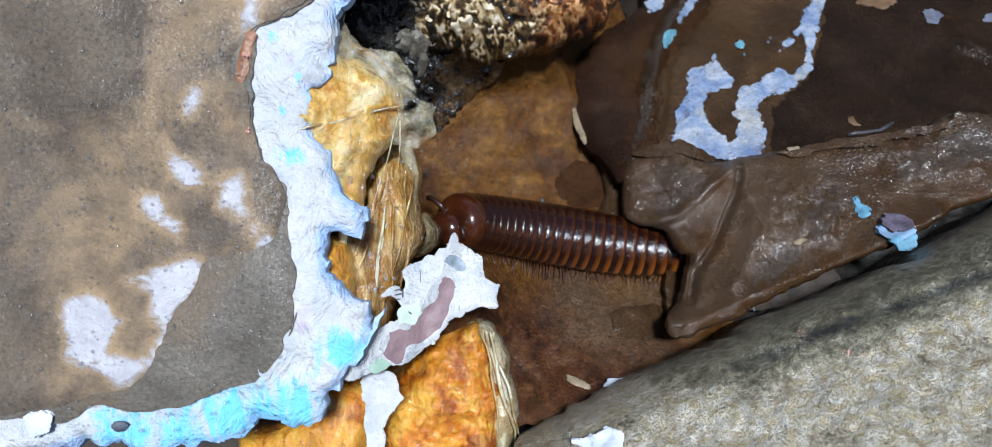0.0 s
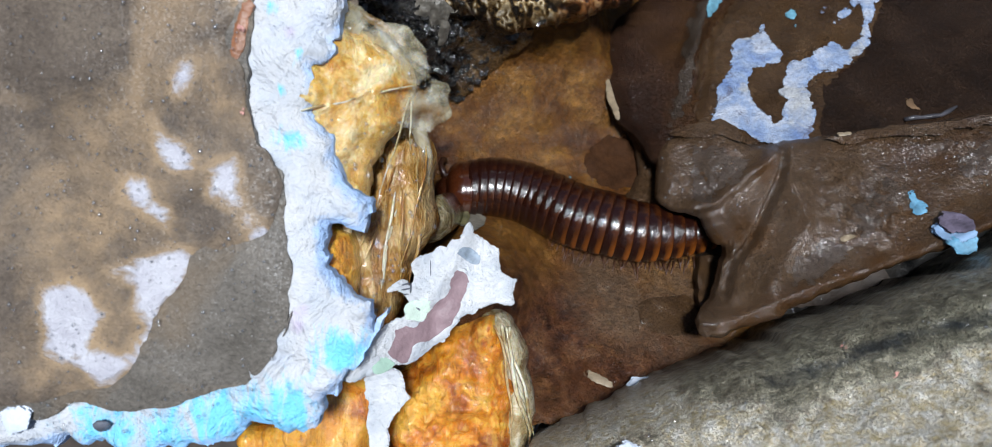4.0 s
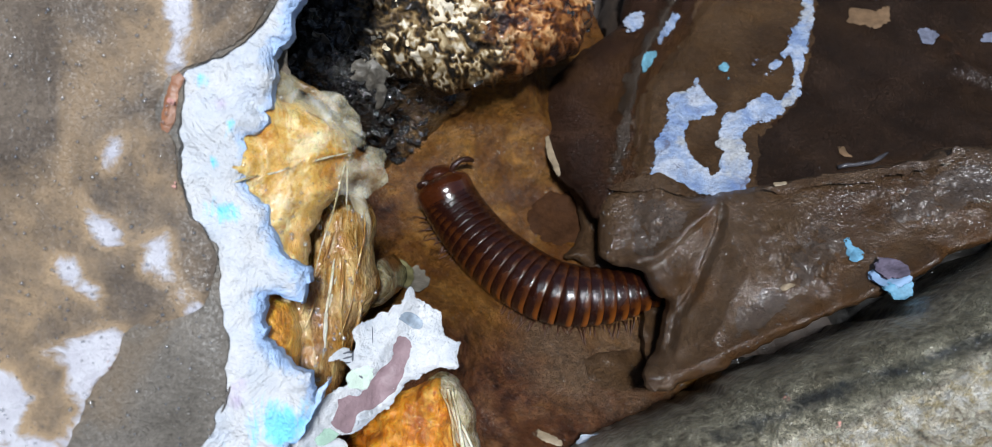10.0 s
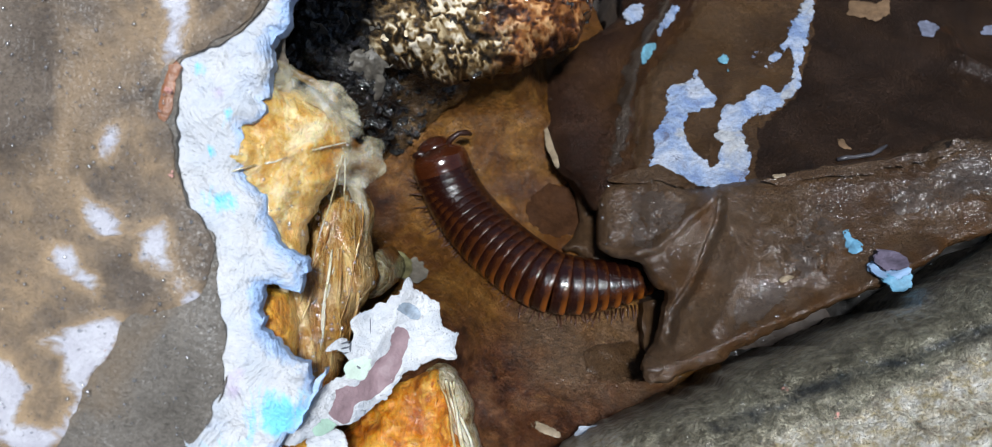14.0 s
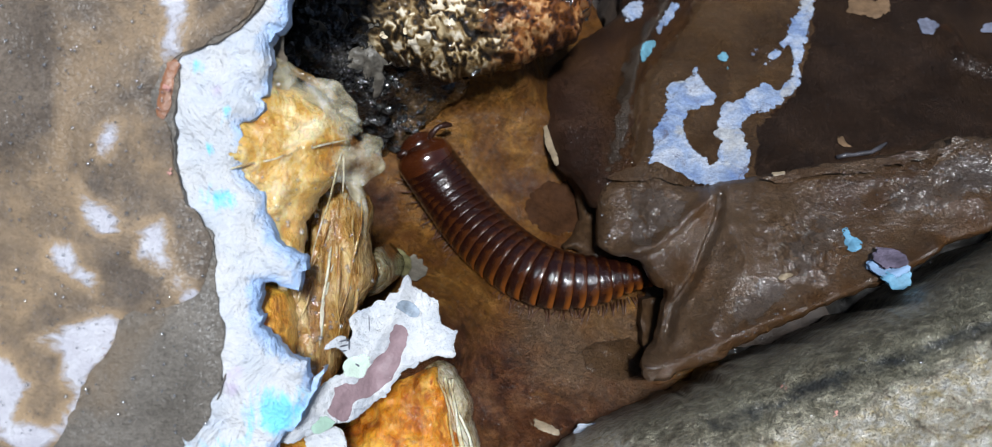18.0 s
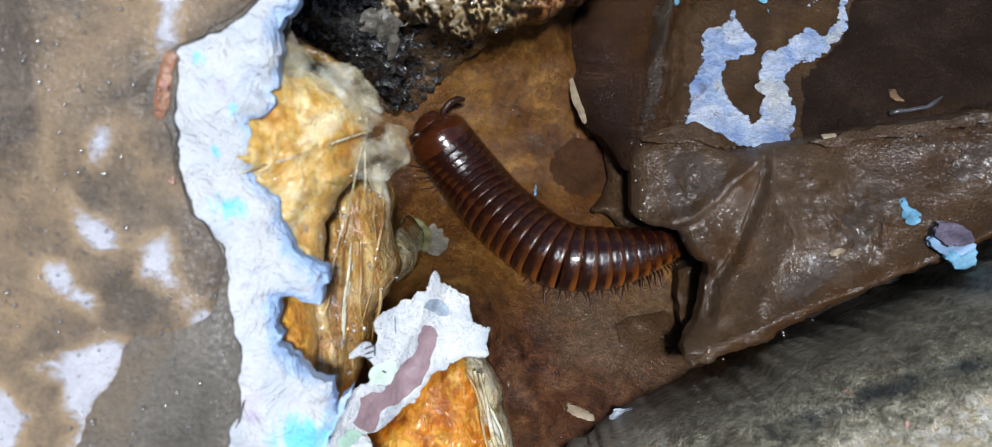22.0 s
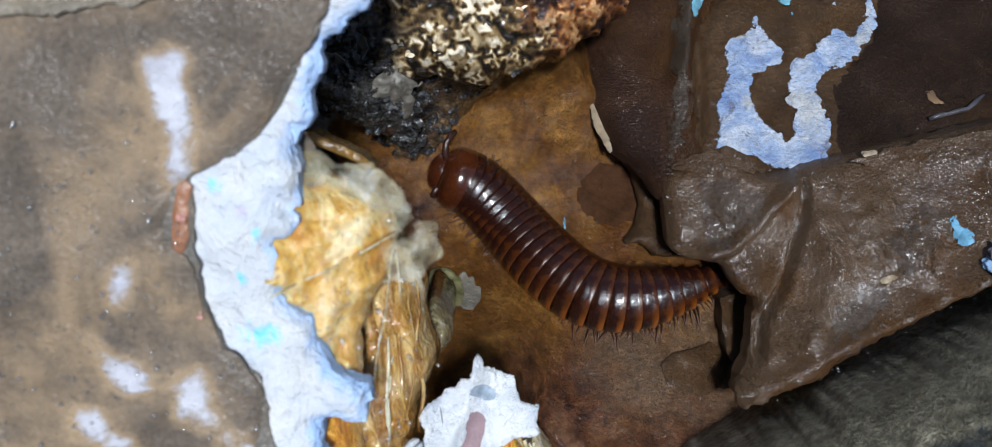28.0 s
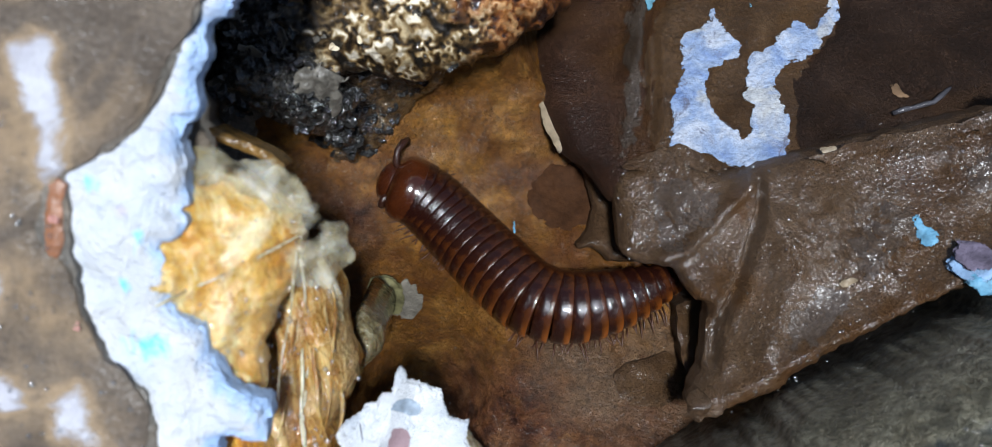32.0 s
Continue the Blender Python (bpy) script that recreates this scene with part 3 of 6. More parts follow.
def tube(name, path, radii, mat, parent=None, label="", sides=8):
    """A tapered, closed tube along points in centimetres."""
    vs, fs = [], []
    n = len(path)
    for i, p in enumerate(path):
        a, b = Vector(path[max(i - 1, 0)]), Vector(path[min(i + 1, n - 1)])
        q = (b - a).to_track_quat('Z', 'Y')
        for k in range(sides):
            w = 2 * math.pi * k / sides
            vs.append((Vector(p) + q @ Vector((math.cos(w) * radii[i], math.sin(w) * radii[i], 0))) * CM)
    for i in range(n - 1):
        for k in range(sides):
            j = (k + 1) % sides
            fs.append((i * sides + k, i * sides + j, (i + 1) * sides + j, (i + 1) * sides + k))
    fs.append(tuple(range(sides))[::-1])
    fs.append(tuple((n - 1) * sides + k for k in range(sides)))
    return mesh_object(name, vs, fs, mat, parent, label)


# ---- the lie of the land ----
def bowl(x, y):
    """The hollow: a slope that runs out and turns up again at its far side."""
    return 1.7 - 0.15 * x - 0.85 * y + 0.2875 * math.log1p(math.exp((y - 0.95) / 0.25))


def z_floor(x, y):
    heap = 1.4 * math.exp(-((x + 0.5) ** 2 + (y + 0.85) ** 2) / 0.45)
    low = 2.85 - 0.9 * y + 2.0 * max(0, 1.5 - x)
    return min(bowl(x, y), low) + heap + 0.6 * min(1, max(0, (y - 2.15) / 0.7)) ** 1.5 * min(1, max(0, (1.5 - x) / 0.4)) + 0.08 * fbm(x, y, 0.8, 4) + 0.05 * (0.3 - abs(n2(x * 0.7, y * 0.7, 2.2, 6))) + 0.045 * fbm(x, y, 4, 5, 4) + 0.05 * max(0, 1 - along(x, y, FLOOR_FOLD) / 0.12)


def z_board(x, y):
    return 6.6 + 0.07 * fbm(x, y, 0.5, 2) + 0.015 * fbm(x, y, 3, 12)


def z_flap(x, y):
    z = 1.9 + 0.35 * x - 0.6 * y + 0.10 * fbm(x, y, 0.7, 17) + 0.06 * fbm(x, y, 2.2, 18) + 0.012 * fbm(x, y, 8, 19)
    z += 0.16 * max(0, 1 - along(x, y, RIDGE) / 0.12) ** 1.2 - 0.30 * max(0, 1 - along(x, y, CRACK) / 0.06)
    z += 0.16 * max(0, 1 - along(x, y, LIP) / 0.30) ** 2
    z -= 0.16 * max(0, 1 - along(x, y, HOLLOW) / 0.5) ** 2
    z += 0.12 * max(0, 1 - along(x, y, SHOULDER) / 0.35) ** 2
    w = max(0, 1 - math.hypot(x - 4.45, y - 0.22) / 0.6) + 0.7 * max(0, 1 - math.hypot(x - 5.9, y - 0.95) / 0.6) + 0.5 * max(0, 1 - math.hypot(x - 2.7, y - 0.6) / 0.5)
    if w > 0:
        h, _, gap = plates(x, y, 5.0, 56.0, 0.3)
        z += min(1, 2 * w) * (0.05 * h + 0.06 * min(1, 2 * gap) - 0.06 * abs(n2(x, y, 6, 57)))
    return z + 0.05 * (0.25 - abs(n2(x, y, 1.7, 28))) + 0.03 * (0.25 - abs(n2(x + 0.3 * y, y, 4.3, 29)))


def z_slab(x, y):
    z = 3.2 - 0.9 * y + 0.10 * fbm(x, y, 0.5, 7) + 0.025 * fbm(x, y, 2.5, 8) + 0.008 * fbm(x, y, 8, 9)
    z += 0.26 * max(0, 1 - along(x, y, SLAB_RIDGE) / 0.18) - 0.14 * max(0, 1 - along(x, y, SLAB_CRACK) / 0.12)
    z += 0.22 * max(0, 1 - along(x, y, SLAB_FOLD) / 0.22) ** 1.5 + 0.04 * (0.25 - abs(n2(1.6 * x - y, 0.4 * (x + y), 1.9, 30))) + 0.022 * (0.25 - abs(n2(x, y, 5.1, 32)))
    return min(z, 1.82 + 0.35 * x - 0.6 * y)


def z_stone(x, y):
    z = 2.85 + 0.55 * x - 0.95 * y
    z += 0.20 * fbm(x, y, 0.6, 21) + 0.12 * fbm(x + y * 0.4, y * 2.0, 1.6, 22) + 0.09 * fbm(x, y, 5, 23, 4) + 0.03 * n2(x, y, 17, 25)
    u, v = 0.92 * x + 0.39 * y, 0.92 * y - 0.39 * x
    h, _, gap = plates(u * 0.8, v * 1.3, 4.2, 26.0, 0.2)
    z += 0.07 * h + 0.07 * min(1.0, gap * 1.5) - 0.12 * abs(n2(u, v * 1.7, 3.1, 27))
    return z - 0.12 * max(0, 1 - along(x, y, SEAM) / 0.10)


def plates(x, y, scale, seed, warp=0.12):
    """Broken plates: each has its own height and tilt; returns height, a shade of its own, and how near the crack is."""
    wx, wy = x + warp * fbm(x, y, 3, seed), y + warp * fbm(x, y, 3, seed + 5)
    d, p = noise.voronoi(Vector((wx * scale, wy * scale, seed)))
    r1, r2 = n2(p[0].x, p[0].y, 3.7, seed + 1), n2(p[0].x, p[0].y, 5.3, seed + 2)
    gap = min(1.0, (d[1] - d[0]) * 2.2)
    tilt = r1 * (wx * scale - p[0].x) + r2 * (wy * scale - p[0].y)
    return r1 + 0.9 * tilt, 0.5 + 0.9 * r2, gap


def bark_layers(x, y):
    """Large and small broken flakes, stretched along the bark and crumpled."""
    wx, wy = x + 0.10 * fbm(x, y, 5, 65, 3), y + 0.10 * fbm(x, y, 5, 66, 3)
    return plates(wx * 0.75, wy * 1.15, 3.6, 64.0, 0.25), plates(wx, wy * 1.2, 8.5, 71.0, 0.12), n2(wx, wy, 6.5, 72)


def z_bark(x, y):
    (h, _, gap), (h2, _, gap2), n = bark_layers(x, y)
    return 3.4 - 0.35 * x + 0.18 * fbm(x, y, 1.3, 62) + 0.12 * h + 0.10 * min(1, gap * 1.6) + 0.05 * h2 + 0.04 * gap2 - 0.10 * abs(n)


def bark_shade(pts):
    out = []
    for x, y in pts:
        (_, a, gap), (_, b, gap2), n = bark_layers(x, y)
        # flakes keep tones of their own; cracks are darkened, their shade put into the colour
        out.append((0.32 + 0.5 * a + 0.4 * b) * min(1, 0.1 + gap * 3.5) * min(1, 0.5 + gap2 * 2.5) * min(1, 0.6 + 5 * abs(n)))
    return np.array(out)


def z_humus(x, y):
    u = min(1, max(0, (y - 1.5) / 1.3))
    u = u * u * (3 - 2 * u)
    h, _, gap = plates(x, y, 7.0, 67.0, 0.2)
    h2, _, gap2 = plates(x, y, 15.0, 69.0, 0.1)
    return (1 - u) * (bowl(x, y) + 0.45) + u * (3.4 - 0.3 * x) + 0.22 * fbm(x, y, 1.6, 61) + 0.12 * h + 0.06 * h2 + 0.08 * gap + 0.04 * gap2


def z_fruit(x, y):
    g = along(x, y, SINEW)
    return min(6.42, 6.30 - 0.46 * (x + 1.6)) + 0.10 * fbm(x, y, 1.5, 41) + 0.10 * fbm(x, y, 4, 42) + 0.04 * fbm(x, y, 13, 40) + 0.08 * max(0, 1 - g / 0.06) - 0.04 * abs(n2(x * 0.6 + y, y * 0.4, 7, 45))


def z_husk(x, y):
    return 5.25 - 0.3 * (x + 1.2) + 0.10 * fbm(x, y, 1.5, 43) + 0.15 * n2(x + 0.22 * y, y * 0.12, 8, 46) + 0.07 * n2(x + 0.22 * y, y * 0.2, 19, 49) + 0.05 * fbm(x, y, 6, 47)


def z_low(x, y):
    return 4.25 + 0.18 * fbm(x, y, 1.8, 44) + 0.12 * fbm(x, y, 5, 48) + 0.05 * fbm(x, y, 13, 39)


def z_scrap(x, y):
    return 5.05 - 0.25 * x + 0.7 * max(0, -0.7 - x) + 0.07 * fbm(x, y, 1.6, 51) + 0.03 * fbm(x, y, 5, 52) + 0.10 * max(0, 1 - along(x, y, SCRAP_FOLD) / 0.14)


FLOOR_FOLD = [(1.00, 2.59), (0.70, 2.05), (0.45, 1.32)]
RIDGE = [(3.48, 0.88), (3.14, 0.63), (2.73, 0.25), (2.41, 0.18)]
CRACK = [(3.61, 0.85), (3.54, 0.62), (3.33, 0.18), (3.12, -0.21), (2.85, -0.53), (2.74, -0.89)]
LIP = [(2.41, -1.19), (2.71, -1.17), (3.64, -0.75), (4.76, -0.35), (5.81, 0.15)]
SHOULDER = [(3.62, 0.50), (3.76, 0.02), (3.21, -0.74)]
HOLLOW = [(2.54, 0.61), (2.86, 0.03)]
SLAB_RIDGE = [(3.84, 4.59), (3.33, 3.83), (2.91, 3.13), (2.66, 2.48), (2.48, 1.87), (2.17, 1.13)]
SLAB_CRACK = [(4.28, 4.44), (3.44, 3.35), (2.93, 2.68), (2.74, 1.96), (2.53, 1.31)]
SLAB_FOLD = [(7.76, 3.45), (7.83, 2.92), (8.40, 2.52)]
SEAM = [(2.74, -1.48), (3.40, -1.25), (3.96, -0.98), (4.59, -0.78), (4.94, -0.63), (5.50, -0.42)]
SINEW = [(-1.43, 1.33), (-1.17, 1.46), (-0.87, 1.51)]
SCRAP_FOLD = [(-0.39, -0.04), (-0.53, -0.37), (-0.74, -0.69)]


def patches(polys, soft):
    """1 deep inside one of the outlines, -1 far outside, 0 on the line."""
    arr = [np.array(p) for p in polys]

    def f(pts):
        best = np.full(len(pts), -1.0)
        for a in arr:
            d = edge_distance(pts, a)
            best = np.maximum(best, np.clip(np.where(inside(pts, a), d, -d) / soft, -1, 1))
        return best
    return f


def round_marks(marks):
    return lambda pts: np.array([blobs(x, y, marks) for x, y in pts])


def rise(x0, x1, key=0):
    """Grows from 0 at x0 to 1 at x1."""
    return lambda pts: np.clip((pts[:, key] - x0) / (x1 - x0), 0, 1)


# ---- ground ----
ground = mesh_object("ground", [(-4, -4, -0.06), (4, -4, -0.06), (4, 4, -0.06), (-4, 4, -0.06)], [(0, 1, 2, 3)], M_SOIL)
tagged(ground, "dark damp soil under the heap of rubbish", "ground", kind="structure")

# ---- hole floor ----
FLOOR = [(-2.09, 4.96), (2.21, 5.05), (2.71, 2.48), (5.24, 1.01), (4.21, -2.68), (-1.17, -2.38), (-2.37, -1.26), (-2.74, 2.52)]
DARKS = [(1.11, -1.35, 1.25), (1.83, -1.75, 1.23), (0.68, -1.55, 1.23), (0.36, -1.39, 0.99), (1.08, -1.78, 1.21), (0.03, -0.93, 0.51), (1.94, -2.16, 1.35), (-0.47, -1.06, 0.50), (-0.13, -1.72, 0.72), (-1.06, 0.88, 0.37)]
BROWNS = [(2.24, -1.18, 0.94), (1.55, -1.15, 0.76), (1.23, -0.83, 0.60)]
leaf = thing("dead_leaf", "wet tan dead leaf lining the bottom of the hollow", "leaf")
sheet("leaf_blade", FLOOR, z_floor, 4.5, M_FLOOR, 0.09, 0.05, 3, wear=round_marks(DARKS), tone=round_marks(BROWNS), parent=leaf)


def flake(name, outline, base, lift, thick, mat, parent=None, label="", category="", tear=0.02, seed=1, curl=0.0, step=0.05, rim=(0.02, 0.05), group=""):
    ob = sheet(name, outline, lambda x, y: base(x, y) + lift, thick, mat, step, tear, seed, rim, parent=parent, curl=curl)
    if label:
        tagged(ob, label, category, group)
    return ob


flake("leaf_spot", [(1.15, 0.97), (1.27, 1.15), (1.56, 1.22), (1.89, 1.19), (2.05, 0.95), (2.00, 0.61), (1.84, 0.36), (1.50, 0.28), (1.23, 0.38), (1.11, 0.64)], z_floor, 0.015, 0.05, M_DARKFLAKE, leaf, "dark brown rotten spot", seed=31, tear=0.12)
flake("rotten_ply", [(1.66, 1.27), (2.33, 1.13), (2.52, 0.56), (2.58, 0.13), (2.52, -0.09), (1.95, 0.01), (1.76, 0.16), (1.55, 0.24), (1.71, 0.39), (1.85, 0.61), (1.86, 0.92)], z_floor, 0.36, 0.4, M_CHIP, None, "dark wrinkled rotten board scrap beside the leaf spot", "cardboard scrap", 0.05, 40, 0.0, 0.035, (0.2, 0.15))
flake("sunken_scrap", [(2.62, -0.50), (3.10, -0.50), (3.10, -1.20), (2.62, -1.25), (2.50, -1.05), (2.55, -0.75)], z_floor, 0.40, 0.4, M_CHIP, None, "brown soggy board scrap sunk under the folded board", "cardboard scrap", 0.04, 42, 0.05, 0.04)
flake("leaf_chip", [(1.77, -1.12), (1.95, -1.05), (2.44, -1.03), (2.61, -1.19), (2.47, -1.41), (2.24, -1.50), (1.94, -1.46), (1.77, -1.35)], z_floor, 0.06, 0.09, M_CHIP, None, "rounded brown chip of bark lying on the leaf", "bark chip", seed=32, tear=0.04, curl=0.06)
flake("green_shred", [(-0.91, 0.24), (-0.78, 0.27), (-0.65, 0.21), (-0.54, 0.12), (-0.56, -0.04), (-0.73, -0.10), (-0.90, -0.03)], z_floor, 0.28, 0.12, M_DRYLEAF, None, "crumpled dry green-grey leaf shred", "leaf shred", 0.05, 33, 0.10, 0.03)
flake("leaf_bud", [(-0.88, 0.06), (-0.81, 0.07), (-0.78, -0.02), (-0.85, -0.04)], z_floor, 0.40, 0.05, M_LEAFGREEN, None, "small bright green leaf bud", "leaf bud", 0.01, 34)
flake("pale_chip", [(-0.65, 0.18), (-0.47, 0.16), (-0.30, 0.04), (-0.21, -0.12), (-0.31, -0.23), (-0.49, -0.18), (-0.61, -0.07)], z_floor, 0.10, 0.07, M_PALECHIP, None, "pale papery chip with a bluish rim", "paper chip", 0.10, 35, 0.12, 0.03)
flake("blue_fleck", [(0.83, 0.60), (0.89, 0.59), (0.88, 0.43), (0.82, 0.43)], z_floor, 0.03, 0.03, M_BLUE, None, "tiny blue paper fleck on the leaf", "paper fleck", 0.01, 36, 0, 0.03)
flake("white_fleck", [(1.48, -2.11), (1.59, -1.95), (1.82, -1.89), (1.96, -1.91), (1.84, -2.02), (1.67, -2.14)], lambda x, y: 3.36 - 0.9 * (y + 1.9), 0.0, 0.08, M_WHITE, None, "small torn white paper fleck by the stone", "paper fleck", 0.04, 37, 0.1, 0.03)
flake("white_fleck", [(2.54, -1.71), (2.63, -1.69), (2.63, -1.77), (2.54, -1.78)], z_floor, 0.6, 0.3, M_WHITE, None, "tiny white paper fleck in the gap", "paper fleck", 0.01, 38, 0, 0.04)
flake("straw_bit", [(0.95, -1.88), (1.07, -1.86), (1.38, -2.03), (1.36, -2.11), (1.14, -2.02)], z_floor, 0.08, 0.06, M_DRY, None, "flat dry straw bit on the dark leaf", "straw", 0.02, 39, 0.04, 0.04)

# ---- left: layered board ----
board = thing("layered_board", "soaked grey-brown layered board torn open to its white core", "cardboard")
CORE = [(-0.30, 5.41), (-0.62, 3.62), (-0.76, 3.40), (-0.99, 3.22), (-1.09, 3.06), (-1.16, 2.88), (-1.27, 2.66), (-1.36, 2.45), (-1.44, 2.15), (-1.46, 1.86), (-1.64, 1.57), (-1.74, 1.22), (-1.69, 1.04), (-1.55, 0.74), (-1.41, 0.50), (-1.21, 0.38), (-1.15, 0.20), (-1.28, 0.08), (-1.45, 0.02), (-1.61, 0.13), (-1.69, -0.02), (-1.64, -0.25), (-1.53, -0.49), (-1.33, -0.68), (-1.19, -0.86), (-1.16, -1.03), (-1.31, -1.18), (-1.07, -0.75), (-1.15, -1.04), (-1.45, -1.32), (-1.61, -1.51), (-1.75, -1.90), (-2.27, -1.82), (-2.54, -1.94), (-2.73, -2.04), (-3.39, -2.12), (-4.16, -2.01), (-4.62, -2.15), (-6.97, -2.29), (-6.79, 5.60)]
CYAN = [(-1.93, 0.94, 0.15), (-2.12, 2.15, 0.08), (-1.49, -1.11, 0.26), (-1.93, 1.63, 0.08), (-1.86, 1.75, 0.06), (-2.00, 1.40, 0.08), (-2.60, -1.75, 0.46), (-3.05, -1.90, 0.46), (-3.71, -1.88, 0.46), (-2.01, -1.63, 0.39), (-1.41, -1.05, 0.26), (-2.27, -1.79, 0.39)]
LILACS = [(-1.86, -0.84, 0.09), (-1.89, -0.72, 0.07), (-1.93, 1.93, 0.09), (-1.79, -0.66, 0.09)]
sheet("pulp_core", CORE, lambda x, y: z_board(x, y) - 0.09 + 0.07 * fbm(x, y, 2.2, 31) + 0.035 * (1 - 2 * abs(n2(x, y, 4, 33))) + 0.025 * fbm(x, y, 9, 34), 0.2, M_PULP, 0.065, 0.13, 5, (0.14, 0.18), wear=round_marks(CYAN), tone=round_marks(LILACS), parent=board, label="torn white pulp with blue stains")
PLY_LOW = [(-0.60, 5.39), (-0.93, 3.50), (-1.03, 3.31), (-1.20, 3.08), (-1.37, 2.84), (-1.59, 2.56), (-1.89, 2.35), (-2.18, 2.24), (-2.27, 2.24), (-2.24, 1.98), (-2.34, 1.63), (-2.32, 1.23), (-2.22, 0.88), (-2.02, 0.64), (-1.95, 0.41), (-2.01, 0.23), (-1.94, 0.06), (-1.93, -0.64), (-1.98, -0.93), (-1.90, -0.65), (-2.10, -1.10), (-2.30, -1.35), (-3.08, -1.59), (-3.40, -1.64), (-3.98, -1.57), (-4.31, -1.75), (-4.95, -1.67), (-6.89, -1.88), (-5.54, 5.50)]
sheet("inner_ply", PLY_LOW, lambda x, y: z_board(x, y) + 0.02, 0.3, M_PLY, 0.12, 0.05, 6, (0.03, 0.08), parent=board, label="grey inner paper ply")
PLY_TOP = [(-0.60, 5.39), (-0.93, 3.53), (-1.03, 3.34), (-1.20, 3.11), (-1.37, 2.87), (-1.59, 2.58), (-1.89, 2.38), (-2.18, 2.26), (-2.40, 2.19), (-2.50, 1.93), (-2.48, 1.69), (-2.36, 1.62), (-2.31, 1.20), (-2.22, 0.87), (-2.02, 0.63), (-1.97, 0.41), (-2.06, 0.23), (-2.14, 0.07), (-2.27, -0.00), (-2.51, -0.10), (-2.74, -0.06), (-2.85, -0.16), (-2.89, -0.38), (-3.06, -0.57), (-3.20, -0.77), (-3.27, -0.95), (-3.45, -1.22), (-3.66, -1.41), (-3.98, -1.42), (-4.31, -1.59), (-4.95, -1.64), (-6.89, -1.82), (-5.54, 5.50)]
SCARS = [
    [(-2.40, 3.14), (-2.38, 2.79), (-2.31, 2.56), (-2.40, 2.36), (-2.38, 2.22), (-2.25, 2.28), (-2.21, 2.47), (-2.15, 2.64), (-2.14, 2.79), (-2.15, 3.14)],
    [(-2.98, 1.52), (-2.88, 1.62), (-2.80, 1.62), (-2.84, 1.45), (-2.91, 1.33), (-3.00, 1.36)],
    [(-3.20, 1.12), (-3.09, 0.97), (-2.86, 0.81), (-2.86, 0.68), (-2.97, 0.64), (-3.11, 0.79)],
    [(-2.63, 0.64), (-2.43, 0.73), (-2.40, 0.55), (-2.34, 0.32), (-2.44, 0.30), (-2.65, 0.44)],
    [(-3.43, 0.55), (-3.26, 0.52), (-3.21, 0.37), (-3.07, 0.28), (-3.05, 0.11), (-3.18, 0.22), (-3.40, 0.36)],
    [(-3.64, -0.30), (-3.34, -0.24), (-2.91, -0.08), (-2.84, -0.16), (-2.89, -0.38), (-3.06, -0.58), (-3.25, -0.77), (-3.34, -0.66), (-3.29, -0.48), (-3.43, -0.36)],
    [(-4.23, -0.46), (-3.94, -0.41), (-3.80, -0.55), (-3.66, -0.71), (-3.78, -1.00), (-3.96, -1.17), (-4.25, -1.10)],
    [(-3.21, -0.72), (-3.03, -0.57), (-3.14, -0.90), (-3.37, -1.18), (-3.49, -1.18), (-3.32, -0.95)],
    [(-3.97, -1.12), (-3.87, -1.05), (-3.65, -1.06), (-3.39, -1.16), (-3.53, -1.35), (-3.72, -1.39)],
    [(-2.34, 0.25), (-2.27, 0.24), (-2.29, 0.17), (-2.34, 0.17)],
    [(-2.25, 0.01), (-2.17, 0.15), (-2.12, 0.06), (-2.19, -0.07)],
]
STAINS = [[(-3.39, 4.17), (-1.98, 3.98), (-2.16, 3.52), (-2.71, 3.55), (-3.54, 3.53)], [(-2.86, 1.65), (-2.63, 1.70), (-2.29, 1.55), (-2.27, 1.11), (-2.56, 1.06), (-2.85, 1.07)], [(-3.94, 1.27), (-3.59, 1.35), (-3.20, 1.08), (-3.26, 0.85), (-3.72, 0.86)], [(-4.31, 0.53), (-3.38, 0.68), (-2.57, 0.89), (-2.45, 0.77), (-2.81, 0.54), (-3.29, -0.08), (-4.34, -0.40)], [(-2.70, 3.15), (-2.37, 3.14), (-2.35, 2.45), (-2.61, 2.40), (-2.72, 2.57)], [(-3.85, 0.40), (-3.33, 0.50), (-3.05, 0.09), (-3.64, -0.30), (-3.99, -0.29)], [(-4.33, 0.06), (-3.53, -0.19), (-3.25, -0.78), (-3.68, -1.35), (-4.37, -1.33)], [(-2.30, 0.01), (-2.07, 0.00), (-1.98, -1.28), (-2.17, -1.28), (-2.11, -0.46)]]
sheet("outer_ply", PLY_TOP, lambda x, y: z_board(x, y) + 0.055 + 0.015 * fbm(x, y, 1.5, 36), 0.05, M_BOARD, 0.09, 0.05, 7, (0.03, 0.07), wear=patches(SCARS, 0.2), tone=patches(SCARS + STAINS, 0.7), parent=board, label="grey-brown outer ply with pale torn scars")
sheet("rust_strip", [(-2.26, 2.28), (-2.39, 2.17), (-2.49, 1.93), (-2.47, 1.66), (-2.38, 1.65), (-2.33, 1.92), (-2.24, 2.15)], lambda x, y: z_board(x, y) + 0.035, 0.05, M_RUST, 0.05, 0.07, 71, (0.02, 0.05), parent=board, label="exposed rust-brown paper")
